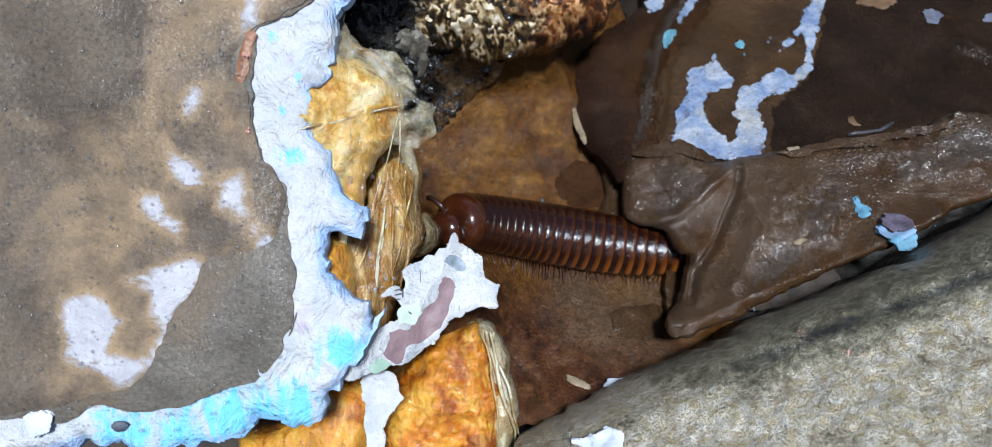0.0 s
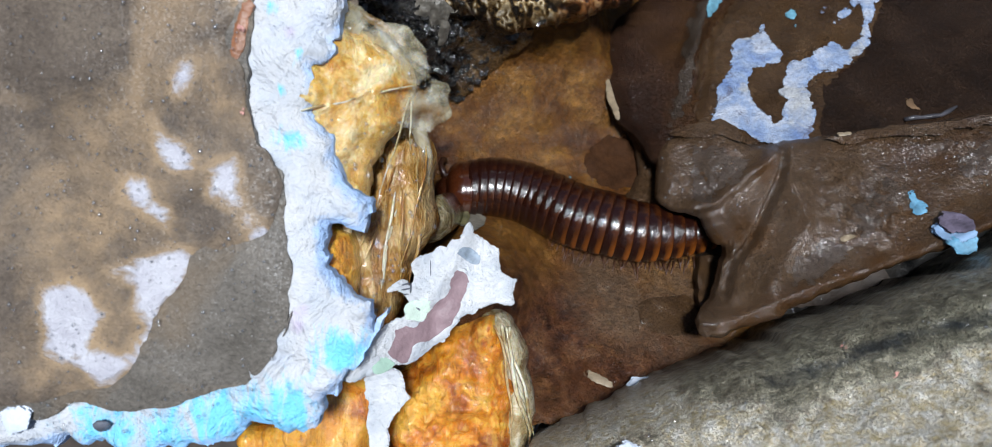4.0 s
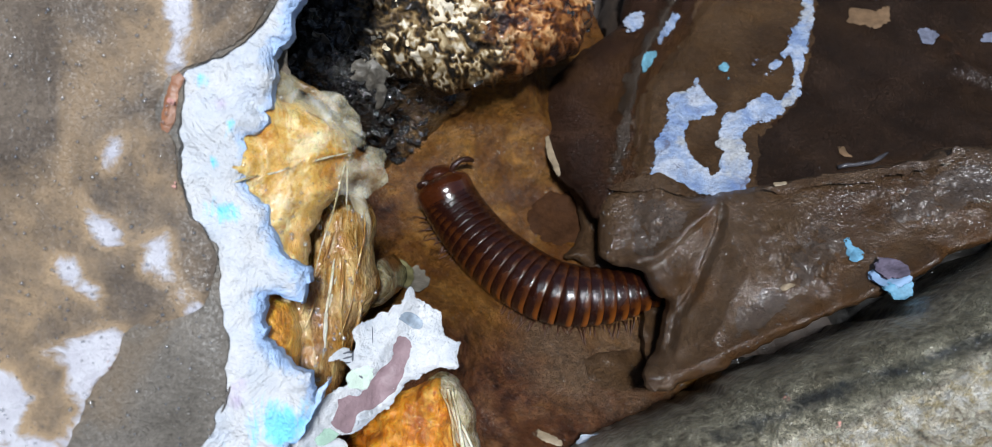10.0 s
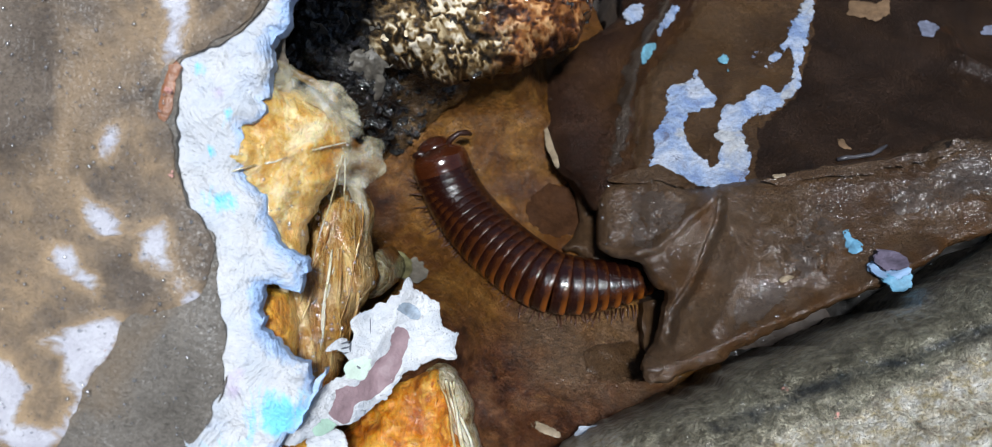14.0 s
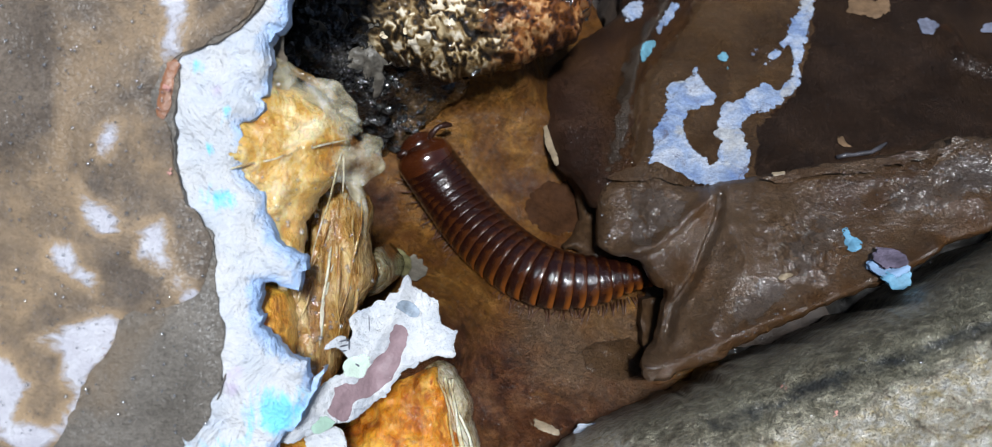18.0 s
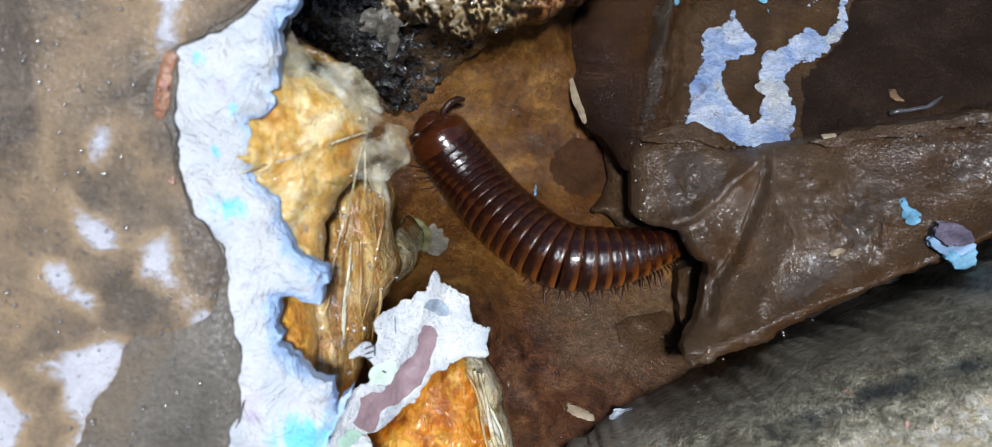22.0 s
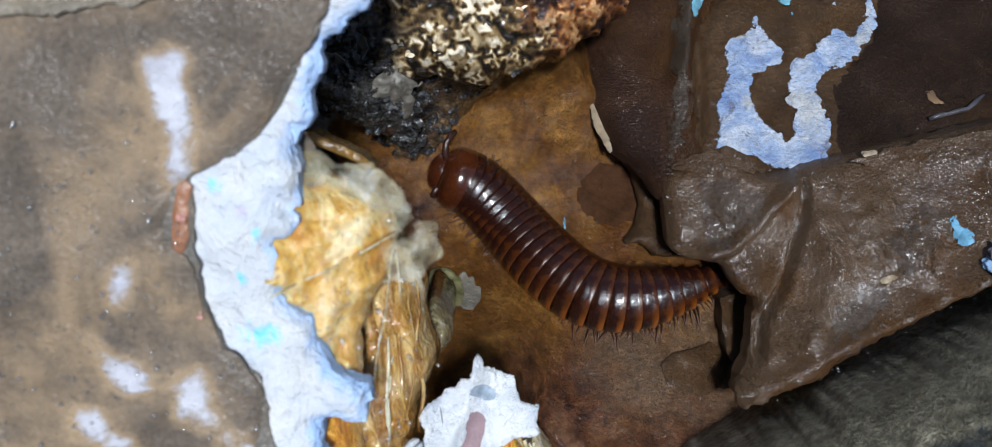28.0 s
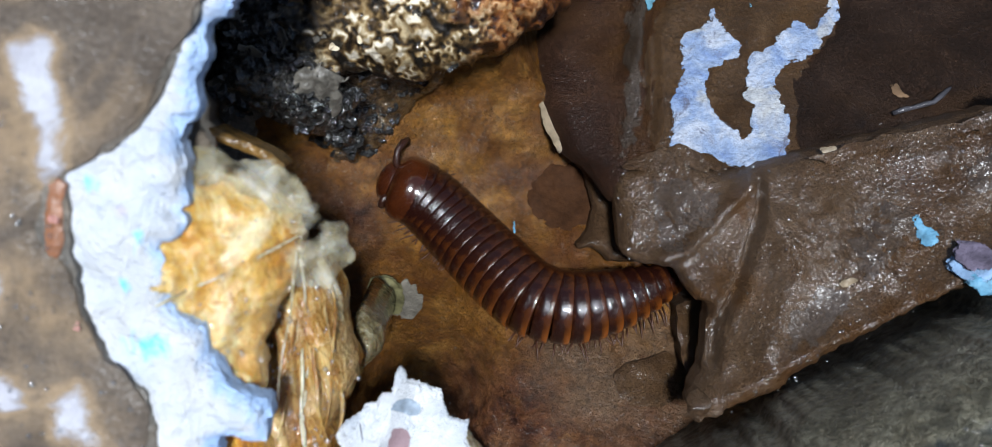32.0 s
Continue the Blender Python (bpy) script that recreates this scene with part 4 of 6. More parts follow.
for k, o in enumerate(([(-2.41, 2.01), (-2.35, 2.05), (-2.34, 1.92), (-2.40, 1.91)], [(-2.36, 1.28), (-2.32, 1.27), (-2.31, 1.14), (-2.35, 1.14)], [(-2.21, 0.17), (-2.15, 0.15), (-2.14, 0.06), (-2.20, 0.09)], [(-2.98, -0.46), (-2.91, -0.37), (-2.88, -0.42), (-2.96, -0.49)])):
    sheet("pink_fleck", o, lambda x, y: z_board(x, y) + 0.10, 0.04, M_PINK, 0.04, 0.05, 72 + k, (0.01, 0.03), parent=board, label="pink printed fleck")
sheet("curled_ply_edge", [(-2.81, 3.64), (-2.72, 3.67), (-2.50, 3.66), (-2.26, 3.61), (-2.31, 3.56), (-2.56, 3.58), (-2.77, 3.60)], lambda x, y: z_board(x, y) + 0.12, 0.05, M_CHIPTAN, 0.05, 0.05, 77, (0.02, 0.05), parent=board, label="curled brown ply edge", curl=0.06)
sheet("pale_ply", [(-3.87, 4.53), (-1.63, 4.22), (-1.82, 3.6), (-2.25, 3.56), (-2.7, 3.57), (-2.93, 3.54), (-3.2, 3.55), (-4.1, 3.61)], lambda x, y: z_board(x, y) + 0.13, 0.06, M_PALEPLY, 0.12, 0.06, 78, (0.03, 0.07), parent=board, label="pale dry upper ply", curl=0.03)
sheet("white_tag", [(-4.67, -1.59), (-4.31, -1.57), (-4.36, -1.69), (-4.42, -1.86), (-4.64, -1.90)], lambda x, y: z_board(x, y) + 0.09, 0.05, M_WHITE, 0.06, 0.05, 76, (0.02, 0.05), parent=board, label="pale paper remnant")
tube("pinhole", [(*p, z_board(*p) + 0.02 * k) for k, p in enumerate([(-3.72, -1.75), (-3.72, -1.78), (-3.71, -1.80)])], [0.06, 0.09, 0.06], M_INK, board, "dark ink blot")
STACK = [(-1.41, 3.67), (-1.62, 2.21), (-1.95, 1.05), (-1.73, 0.45), (-1.86, 0.05), (-1.71, -0.72), (-1.86, -1.12), (-2.39, -1.49), (-4.35, -1.57), (-6.96, -1.64), (-6.82, 4.62)]
for k in range(4):
    sheet("board_layer", STACK, lambda x, y: 6.0 - 3.0 * k, 2.98, M_PLY, 0.5, 0.25, 80 + k, lean=(-0.6, 0.0), parent=board, label="soaked board layer under the torn one")

# ---- right: slab and folded flap ----
SLAB = [(4.10, 8.10), (2.79, 3.97), (2.17, 3.50), (1.63, 3.06), (1.42, 2.62), (1.34, 2.21), (1.42, 1.71), (1.57, 1.33), (1.84, 1.06), (2.00, 0.75), (2.36, 0.78), (2.83, 1.03), (3.30, 0.82), (4.17, 0.89), (5.07, 1.04), (6.89, 1.26), (9.69, 1.52), (14.74, 7.71)]
brown_board = thing("brown_board", "dark brown soaked board with pale blue paper remains", "cardboard")
WORN = [(2.71, 2.48, 0.56), (3.14, 2.79, 0.67), (3.81, 3.22, 0.79), (4.54, 2.97, 0.68), (2.64, 1.49, 0.44), (6.91, 3.84, 0.41)]
sheet("board_sheet", SLAB, z_slab, 0.4, M_SLAB, 0.065, 0.04, 8, (0.30, 0.35), tone=round_marks(WORN), parent=brown_board)
sheet("dark_ply", [(7.25, 7.98), (6.10, 4.52), (5.68, 3.39), (5.15, 2.38), (4.75, 2.09), (4.33, 2.00), (4.31, 1.68), (4.16, 0.99), (5.09, 1.10), (6.91, 1.29), (9.71, 1.55), (14.74, 7.71)], lambda x, y: z_slab(x, y) + 0.02, 0.04, M_DARKPLY, 0.1, 0.04, 87, (0.02, 0.05), parent=brown_board, label="dark wet outer ply")
sheet("brown_ply", [(2.72, 2.37), (2.97, 2.81), (3.31, 3.18), (3.76, 3.69), (4.41, 4.98), (6.24, 4.92), (5.70, 3.39), (5.15, 2.38), (4.75, 2.09), (4.36, 1.72), (4.19, 1.08), (3.34, 1.01), (2.84, 1.12), (2.55, 1.26), (2.56, 1.77)], lambda x, y: z_slab(x, y) + 0.016 + 0.012 * fbm(x, y, 4, 89), 0.03, M_SLABTAN, 0.055, 0.06, 89, (0.01, 0.03), parent=brown_board, label="brown inner ply laid bare")
# lighter strip on the ridge crest: its sunlit look is put into the colour
sheet("lit_wet_ridge", [(3.91, 4.59), (3.43, 3.83), (3.01, 3.13), (2.76, 2.48), (2.58, 1.87), (2.29, 1.18), (2.14, 1.18), (2.33, 1.88), (2.50, 2.48), (2.77, 3.13), (3.19, 3.83), (3.68, 4.59)], lambda x, y: z_slab(x, y) + 0.02, 0.03, M_LITRIDGE, 0.045, 0.06, 88, (0.01, 0.03), parent=brown_board, label="glinting wet ridge, coloured lighter to look sunlit")
REMAINS = [(3.28, 2.62), (3.55, 2.62), (3.79, 2.86), (3.82, 2.58), (3.97, 2.45), (3.87, 2.21), (3.46, 2.05), (3.34, 1.72), (3.53, 1.39), (3.60, 1.28), (3.75, 1.49), (3.73, 1.76), (3.98, 2.21), (4.40, 2.41), (4.66, 2.56), (4.84, 2.42), (5.23, 2.85), (5.29, 3.24), (4.77, 2.79), (4.87, 3.05), (5.21, 3.34), (5.55, 3.92), (5.92, 4.52), (6.10, 4.52), (5.95, 4.13), (5.66, 3.43), (5.15, 2.42), (4.75, 2.13), (4.47, 2.08), (4.20, 1.97), (4.21, 1.70), (4.23, 1.42), (4.07, 1.07), (3.40, 1.05), (3.19, 1.20), (2.69, 1.26), (2.84, 1.52), (2.84, 1.79), (3.10, 2.06)]
for o, s in ((REMAINS, 91), ([(3.14, 3.45), (3.31, 3.71), (3.61, 4.10), (3.76, 4.04), (3.51, 3.68), (3.31, 3.47)], 92), ([(2.78, 3.91), (2.96, 4.09), (3.17, 4.06), (3.04, 3.69), (2.82, 3.67)], 93), ([(7.48, 3.68), (7.72, 3.63), (7.66, 3.39), (7.38, 3.37)], 94), ([(8.36, 3.49), (8.94, 3.59), (8.79, 3.30), (8.34, 3.29)], 96), ([(4.65, 3.19), (4.74, 3.17), (4.68, 3.01), (4.59, 3.03)], 97)):
    sheet("paper_remnant", o, lambda x, y: z_slab(x, y) + 0.05 + 0.015 * fbm(x, y, 5, 98), 0.03, M_REMDIM if s in (94, 95, 96, 97) else M_REMNANT, 0.045, 0.07, s, (0.01, 0.03), parent=brown_board, label="pale blue torn paper remnant")
for o, s in (([(2.91, 3.11), (3.04, 3.30), (3.20, 3.33), (3.16, 3.21), (2.96, 2.95), (2.88, 2.97)], 101), ([(4.10, 3.07), (4.20, 3.11), (4.27, 3.00), (4.22, 2.87), (4.11, 2.91)], 102), ([(4.13, 2.86), (4.22, 2.88), (4.24, 2.78), (4.16, 2.72)], 103)):
    sheet("blue_fleck", o, lambda x, y: z_slab(x, y) + 0.06, 0.04, M_BLUEDIM, 0.04, 0.06, s, (0.01, 0.03), parent=brown_board, label="blue printed paper fleck")
sheet("tan_fleck", [(6.49, 4.11), (6.88, 4.03), (7.24, 4.15), (7.04, 3.78), (6.78, 3.62), (6.52, 3.75), (6.31, 3.74)], lambda x, y: z_slab(x, y) + 0.05, 0.05, M_CHIPTAN, 0.06, 0.04, 104, (0.02, 0.05), parent=brown_board, label="tan peeled paper")
sheet("pale_rim", [(1.36, 2.31), (1.42, 2.35), (1.49, 1.85), (1.59, 1.40), (1.53, 1.35), (1.40, 1.71)], lambda x, y: z_slab(x, y) - 0.09, 0.12, M_DRY, 0.05, 0.02, 105, (0.02, 0.05), parent=brown_board, label="pale torn rim")

TWIG = [(5.35, 1.37), (5.49, 1.40), (5.59, 1.40), (5.73, 1.42), (5.84, 1.43), (5.98, 1.49), (6.11, 1.56)]
twig = tube("curled_twig", [(x, y, z_slab(x, y) + 0.07 + 0.02 * math.sin(k * 2.1)) for k, (x, y) in enumerate(TWIG)], [0.028, 0.034, 0.026, 0.034, 0.028, 0.036, 0.018], M_TWIG)
tagged(twig, "thin knobbly dark grey twig lying on the board", "twig")
flake("rust_flake", [(5.50, 1.70), (5.60, 1.71), (5.61, 1.60), (5.66, 1.55), (5.54, 1.52), (5.45, 1.57)], z_slab, 0.05, 0.04, M_CHIPTAN, None, "small torn tan paper flake on the dark board", "paper fleck", 0.05, 201, 0.03, 0.03)
flake("pale_peel", [(4.08, -0.48), (4.23, -0.39), (4.44, -0.29), (4.45, -0.33), (4.33, -0.41), (4.17, -0.50)], lambda x, y: 1.62 + 0.35 * x - 0.6 * y, 0.0, 0.06, M_WHITE, None, "pale peeled paper strip under the folded board", "paper strip", 0.03, 202, 0.03, 0.04)

FLAP = [(2.14, 1.14), (2.40, 1.25), (2.87, 1.36), (3.00, 1.15), (3.11, 1.04), (3.94, 1.07), (4.57, 1.20), (5.10, 1.26), (5.62, 1.34), (6.20, 1.42), (6.37, 1.56), (6.82, 1.51), (8.38, 1.68), (8.17, 1.06), (6.50, 0.34), (6.01, 0.14), (5.26, -0.22), (4.44, -0.56), (3.75, -0.91), (2.98, -1.28), (2.53, -1.43), (2.40, -1.26), (2.46, -1.11), (2.63, -0.93), (2.78, -0.59), (2.85, -0.33), (2.71, -0.29), (2.55, 0.03), (2.28, 0.11), (2.07, 0.20), (2.06, 0.62), (2.03, 0.88)]
folded = thing("folded_board", "glossy wet brown board folded over the slab", "cardboard")
FLAPDARK = [(3.76, -0.86, 0.26), (4.13, -0.71, 0.26), (4.51, -0.52, 0.26), (4.89, -0.36, 0.24), (3.38, -1.04, 0.26), (2.99, -1.21, 0.26), (5.27, -0.18, 0.24), (5.63, -0.03, 0.23), (6.00, 0.13, 0.23), (6.37, 0.29, 0.23), (3.07, -0.13, 0.27), (3.35, 0.67, 0.18), (2.66, -0.36, 0.24)]
sheet("fold", FLAP, z_flap, 0.3, M_FLAP, 0.040, 0.05, 9, (0.20, 0.16), tone=round_marks(FLAPDARK), parent=folded)
sheet("torn_edge", [(2.16, 1.19), (2.40, 1.29), (2.87, 1.38), (3.04, 1.28), (3.10, 1.11), (3.05, 1.02), (2.84, 1.16), (2.43, 1.11)], lambda x, y: z_flap(x, y) + 0.05, 0.05, M_FLAP, 0.05, 0.04, 111, (0.02, 0.05), parent=folded, curl=0.06)
sheet("torn_edge", [(4.09, 1.08), (5.10, 1.26), (5.62, 1.34), (6.18, 1.41), (6.38, 1.58), (6.44, 1.51), (6.32, 1.34), (5.59, 1.20), (4.99, 1.11), (4.31, 1.01)], lambda x, y: z_flap(x, y) + 0.05, 0.05, M_FLAP, 0.05, 0.05, 112, (0.02, 0.05), parent=folded, curl=0.06)
sheet("curled_corner", [(2.36, -1.13), (2.50, -1.06), (2.60, -1.15), (2.54, -1.33), (2.46, -1.41), (2.38, -1.32)], lambda x, y: z_flap(x, y) + 0.05, 0.12, M_FLAP, 0.04, 0.03, 113, (0.05, 0.08), parent=folded, curl=0.12)
for k, o in enumerate(([(4.21, 0.29), (4.63, 0.41), (4.98, 0.53), (5.03, 0.27), (4.76, 0.01), (4.45, -0.14), (4.22, -0.05)], [(5.52, 0.93), (6.15, 1.21), (6.71, 1.28), (6.73, 0.88), (6.14, 0.67), (5.58, 0.57)], [(2.50, 1.04), (2.98, 0.98), (3.36, 0.85), (3.10, 0.64), (2.74, 0.27), (2.41, 0.23)], [(3.55, -0.36), (4.10, -0.14), (4.27, -0.36), (3.79, -0.70), (3.41, -0.81)])):
    sheet("peeling_skin", o, lambda x, y: z_flap(x, y) + 0.012, 0.03, M_FLAPSKIN, 0.05, 0.14, 211 + k, (0.01, 0.03), parent=folded, label="peeling wet paper skin")
flake("blue_scrap", [(4.86, 0.42), (4.96, 0.45), (4.98, 0.37), (5.11, 0.32), (5.08, 0.16), (4.95, 0.10), (4.87, 0.20), (4.87, 0.31)], z_flap, 0.04, 0.04, M_BLUE, None, "small blue paper scrap stuck on the wet board", "paper scrap", 0.09, 114, 0, 0.035)
scrap2 = thing("paper_flake", "crumpled blue and lilac paper flake on the board's edge", "paper scrap")
flake("lower_layer", [(5.09, 0.09), (5.25, 0.16), (5.42, 0.13), (5.48, 0.03), (5.43, -0.12), (5.29, -0.20), (5.16, -0.20), (5.08, -0.10)], z_flap, 0.10, 0.08, M_BLUEWHITE, scrap2, seed=115, tear=0.09, curl=0.06, step=0.035)
flake("blue_layer", [(5.10, -0.12), (5.35, -0.09), (5.45, -0.05), (5.40, -0.22), (5.20, -0.31), (5.10, -0.25)], z_flap, 0.15, 0.06, M_BLUE, scrap2, seed=116, tear=0.08, step=0.035)
flake("upper_layer", [(5.10, 0.10), (5.25, 0.21), (5.44, 0.18), (5.51, 0.06), (5.39, -0.10), (5.14, -0.08)], z_flap, 0.17, 0.05, M_GREYLILAC, scrap2, seed=117, tear=0.08, curl=0.08, step=0.035)
for o, s in (([(4.08, -0.14), (4.25, -0.09), (4.28, -0.14), (4.12, -0.21)], 118), ([(4.26, 1.17), (4.43, 1.19), (4.45, 1.14), (4.28, 1.10)], 119)):
    flake("straw_bit", o, z_flap, 0.05, 0.05, M_DRY, None, "pale grain-like straw bit on the wet board", "straw", 0.008, s, 0, 0.03)
BANK = [(3.47, 8.12), (2.44, 0.78), (2.86, -1.22), (5.14, -1.02), (9.57, 0.02), (14.74, 7.71)]
bank = sheet("earth_bank", BANK, lambda x, y: min(3.2 - 0.9 * y, 1.9 + 0.35 * x - 0.6 * y) - 1.3 - 0.25 * max(0, 3.2 - x) ** 2, 9.0, M_SOIL, 0.4, 0.1, 120)
tagged(bank, "dark damp earth under the boards", "earth", kind="structure")

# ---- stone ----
# black sheet low in the gap: its shade put into the stone foot's colour
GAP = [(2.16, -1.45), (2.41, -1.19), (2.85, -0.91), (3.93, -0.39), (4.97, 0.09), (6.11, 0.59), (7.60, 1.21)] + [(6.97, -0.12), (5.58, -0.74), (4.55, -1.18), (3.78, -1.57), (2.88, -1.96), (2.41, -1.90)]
gap = thing("shaded_stone_foot", "gritty foot of the stone, sunk in the gap, coloured black for the gap's shade", "stone")
sheet("stone_foot", GAP, lambda x, y: min(1.9 + 0.35 * x - 0.6 * y, 2.85 + 0.55 * x - 0.95 * y - 0.6) - 1.6 + 0.12 * fbm(x, y, 2, 125) + 0.06 * fbm(x, y, 7, 126), 2.5, M_FOOTSHADE, 0.07, 0.08, 125, parent=gap)

STONE = [(0.37, -2.44), (1.39, -1.91), (1.96, -1.66), (2.49, -1.40), (3.20, -1.11), (4.12, -0.73), (4.98, -0.36), (6.03, 0.19), (7.45, 0.86)] + [(8.25, 0.77), (6.26, -2.75), (-0.03, -3.77)]
stone = thing("stone", "rough grey-green weathered stone with a dark seam", "stone")
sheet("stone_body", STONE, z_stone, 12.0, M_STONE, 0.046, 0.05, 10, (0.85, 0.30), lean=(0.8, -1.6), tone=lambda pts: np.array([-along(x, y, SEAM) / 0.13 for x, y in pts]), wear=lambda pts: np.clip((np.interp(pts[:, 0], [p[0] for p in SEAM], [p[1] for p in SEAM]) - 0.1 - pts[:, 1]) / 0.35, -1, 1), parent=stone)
flake("white_fleck", [(0.84, -2.25), (1.19, -2.16), (1.34, -2.05), (1.50, -2.07), (1.48, -2.26), (1.17, -2.35)], z_stone, 0.06, 0.05, M_WHITE, None, "torn white paper fleck on the stone", "paper fleck", 0.04, 121, 0.08, 0.05)
for o, s in (([(3.42, -1.08), (3.52, -1.07), (3.50, -1.12), (3.42, -1.14)], 122), ([(3.79, -1.24), (3.90, -1.25), (3.85, -1.33), (3.78, -1.32)], 123)):
    flake("rust_speck", o, z_stone, 0.02, 0.03, M_PINK, stone, seed=s, tear=0.01, step=0.04)

# ---- fruit ----
fruit = thing("fruit_remains", "yellow stringy fruit flesh with torn translucent skin", "fruit")
FRUIT = [(-1.67, 2.04), (-1.57, 2.10), (-1.22, 1.96), (-0.91, 1.70), (-0.81, 1.43), (-0.95, 1.11), (-1.15, 0.86), (-1.35, 0.21), (-1.72, 0.22), (-2.07, 0.62), (-2.25, 1.15), (-2.12, 1.73)]
sheet("flesh", FRUIT, z_fruit, 4.5, M_FRUIT, 0.04, 0.05, 11, (0.30, 0.3), lean=(-2.0, 0.5), parent=fruit)
SKIN = [(-1.65, 2.31), (-1.35, 2.24), (-1.07, 2.03), (-0.96, 2.07), (-0.75, 1.87), (-0.70, 1.60), (-0.56, 1.44), (-0.56, 1.22), (-0.74, 1.04), (-0.95, 1.10), (-1.01, 1.29), (-0.90, 1.44), (-0.97, 1.66), (-1.23, 1.90), (-1.61, 2.03)]
sheet("skin", SKIN, lambda x, y: z_fruit(x, y) + 0.02 + 0.07 * fbm(x, y, 3, 141) + 0.02 * fbm(x, y, 9, 142), 0.05, M_SKIN, 0.045, 0.09, 131, (0.14, 0.2), parent=fruit, label="torn greyish translucent skin")
sheet("skin_fold", [(-1.04, 1.97), (-0.94, 2.09), (-0.82, 1.95), (-0.72, 1.82), (-0.71, 1.61), (-0.84, 1.69), (-0.98, 1.84)], lambda x, y: z_fruit(x, y) + 0.14, 0.08, M_SKIN, 0.05, 0.03, 132, (0.05, 0.08), parent=fruit, curl=0.08)
sheet("brown_rind", [(-1.65, 2.37), (-1.52, 2.38), (-1.28, 2.24), (-1.02, 2.02), (-1.05, 1.97), (-1.34, 2.18), (-1.60, 2.29)], lambda x, y: 5.35 + 0.1 * fbm(x, y, 2, 133), 0.4, M_RIND, 0.05, 0.04, 133, (0.1, 0.1), parent=fruit, label="brown strip of rind")
HUSK = [(-1.41, 0.87), (-1.08, 1.18), (-0.83, 1.12), (-0.76, 0.85), (-0.78, 0.36), (-0.71, 0.03), (-0.95, -0.35), (-1.13, -0.77), (-1.29, -1.19), (-1.68, -1.32), (-2.17, -1.03), (-2.24, 0.11), (-1.64, 0.10)]
sheet("husk", HUSK, z_husk, 4.0, M_GEL, 0.07, 0.05, 12, (0.5, 0.3), lean=(-1.6, 0.0), parent=fruit, label="matted brown fibres")
sheet("jelly", [(-0.82, 0.39), (-0.71, 0.32), (-0.61, 0.17), (-0.64, -0.04), (-0.80, -0.21), (-0.94, -0.28), (-0.95, 0.01), (-0.89, 0.29)], lambda x, y: 4.35 + 0.1 * fbm(x, y, 2, 134), 1.5, M_JELLY, 0.06, 0.04, 134, (0.5, 0.25), parent=fruit, label="greyish translucent pulp")
sheet("orange_flesh", [(-2.02, 0.07), (-1.84, 0.15), (-1.55, 0.01), (-1.47, -0.37), (-1.55, -0.89), (-1.79, -0.79), (-2.03, -0.36)], lambda x, y: 6.0 + 0.12 * fbm(x, y, 3, 135), 1.8, M_ORANGE, 0.06, 0.04, 135, (0.3, 0.2), parent=fruit, label="orange flesh")
rnd = random.Random(5)
HUSK_TOP, HUSK_END = [(-1.26, 1.01), (-0.80, 1.03)], [(-1.78, -0.89), (-0.98, -0.42)]


def strand(top, end, z0, z1, r, mat, parent, name="fibre", wob=0.06, label=""):
    pts, rad = [], []
    sx, sy = rnd.uniform(-1, 1), rnd.uniform(-1, 1)
    for k in range(9):
        u = k / 8
        x = top[0] + (end[0] - top[0]) * u + wob * (math.sin(u * 5 + sx * 3) + 0.5 * math.sin(u * 11 + sy * 4))
        y = top[1] + (end[1] - top[1]) * u
        pts.append((x, y, z0 + (z1 - z0) * u + 0.05 * math.sin(u * 7 + sy * 5)))
        rad.append(r * (0.6 + 0.5 * math.sin(math.pi * min(1, u + 0.1)) if u < 0.95 else 0.3))
    return tube(name, pts, rad, mat, parent, label, 6)


for k in range(9):
    u = (k * 0.618) % 1
    top = [HUSK_TOP[0][i] + (HUSK_TOP[1][i] - HUSK_TOP[0][i]) * u + rnd.uniform(-0.05, 0.05) for i in (0, 1)]
    end = [HUSK_END[0][i] + (HUSK_END[1][i] - HUSK_END[0][i]) * u + rnd.uniform(-0.12, 0.12) for i in (0, 1)]
    top[1] -= rnd.uniform(0, 0.9)
    strand(top, end, z_husk(*top) + rnd.uniform(-0.05, 0.0), z_husk(*end) + rnd.uniform(-0.05, 0.0), rnd.uniform(0.012, 0.028), rnd.choice((M_GEL, M_GEL, M_GEL, M_PALERIND)), fruit, "fibre", rnd.uniform(0.01, 0.04))
A, B, C = [(-1.08, 1.29), (-1.41, 0.80), (-1.58, 0.09)]
D, = [(-1.69, -0.75)]
tube("straw", [(*A, 5.98), (*B, 5.85), (*C, 5.55), (D[0], D[1], 5.30)], [0.02, 0.05, 0.055, 0.015], M_STRAW, fruit, "flat pale straw")
E1, E2, E3 = [(-0.90, 1.17), (-0.81, 0.78), (-0.83, 0.43)]
tube("straw", [(*E1, 5.2), (*E2, 5.05), (*E3, 4.8)], [0.10, 0.07, 0.02], M_SKIN, fruit, "tapering skin shred")
E1, E2, E3 = [(-1.16, 1.00), (-1.06, 0.72), (-1.02, 0.47)]
tube("straw", [(*E1, 5.2), (*E2, 5.1), (*E3, 4.95)], [0.03, 0.035, 0.01], M_SKIN, fruit, "tapering skin shred")
for a, b in (([(-1.43, 1.31)][0], [(-0.81, 1.51)][0]), ([(-1.89, 1.19)][0], [(-1.37, 1.34)][0])):
    strand(a, b, z_fruit(*a) + 0.0, z_fruit(*b) + 0.0, 0.011, M_PALERIND, fruit, "sinew", 0.02)

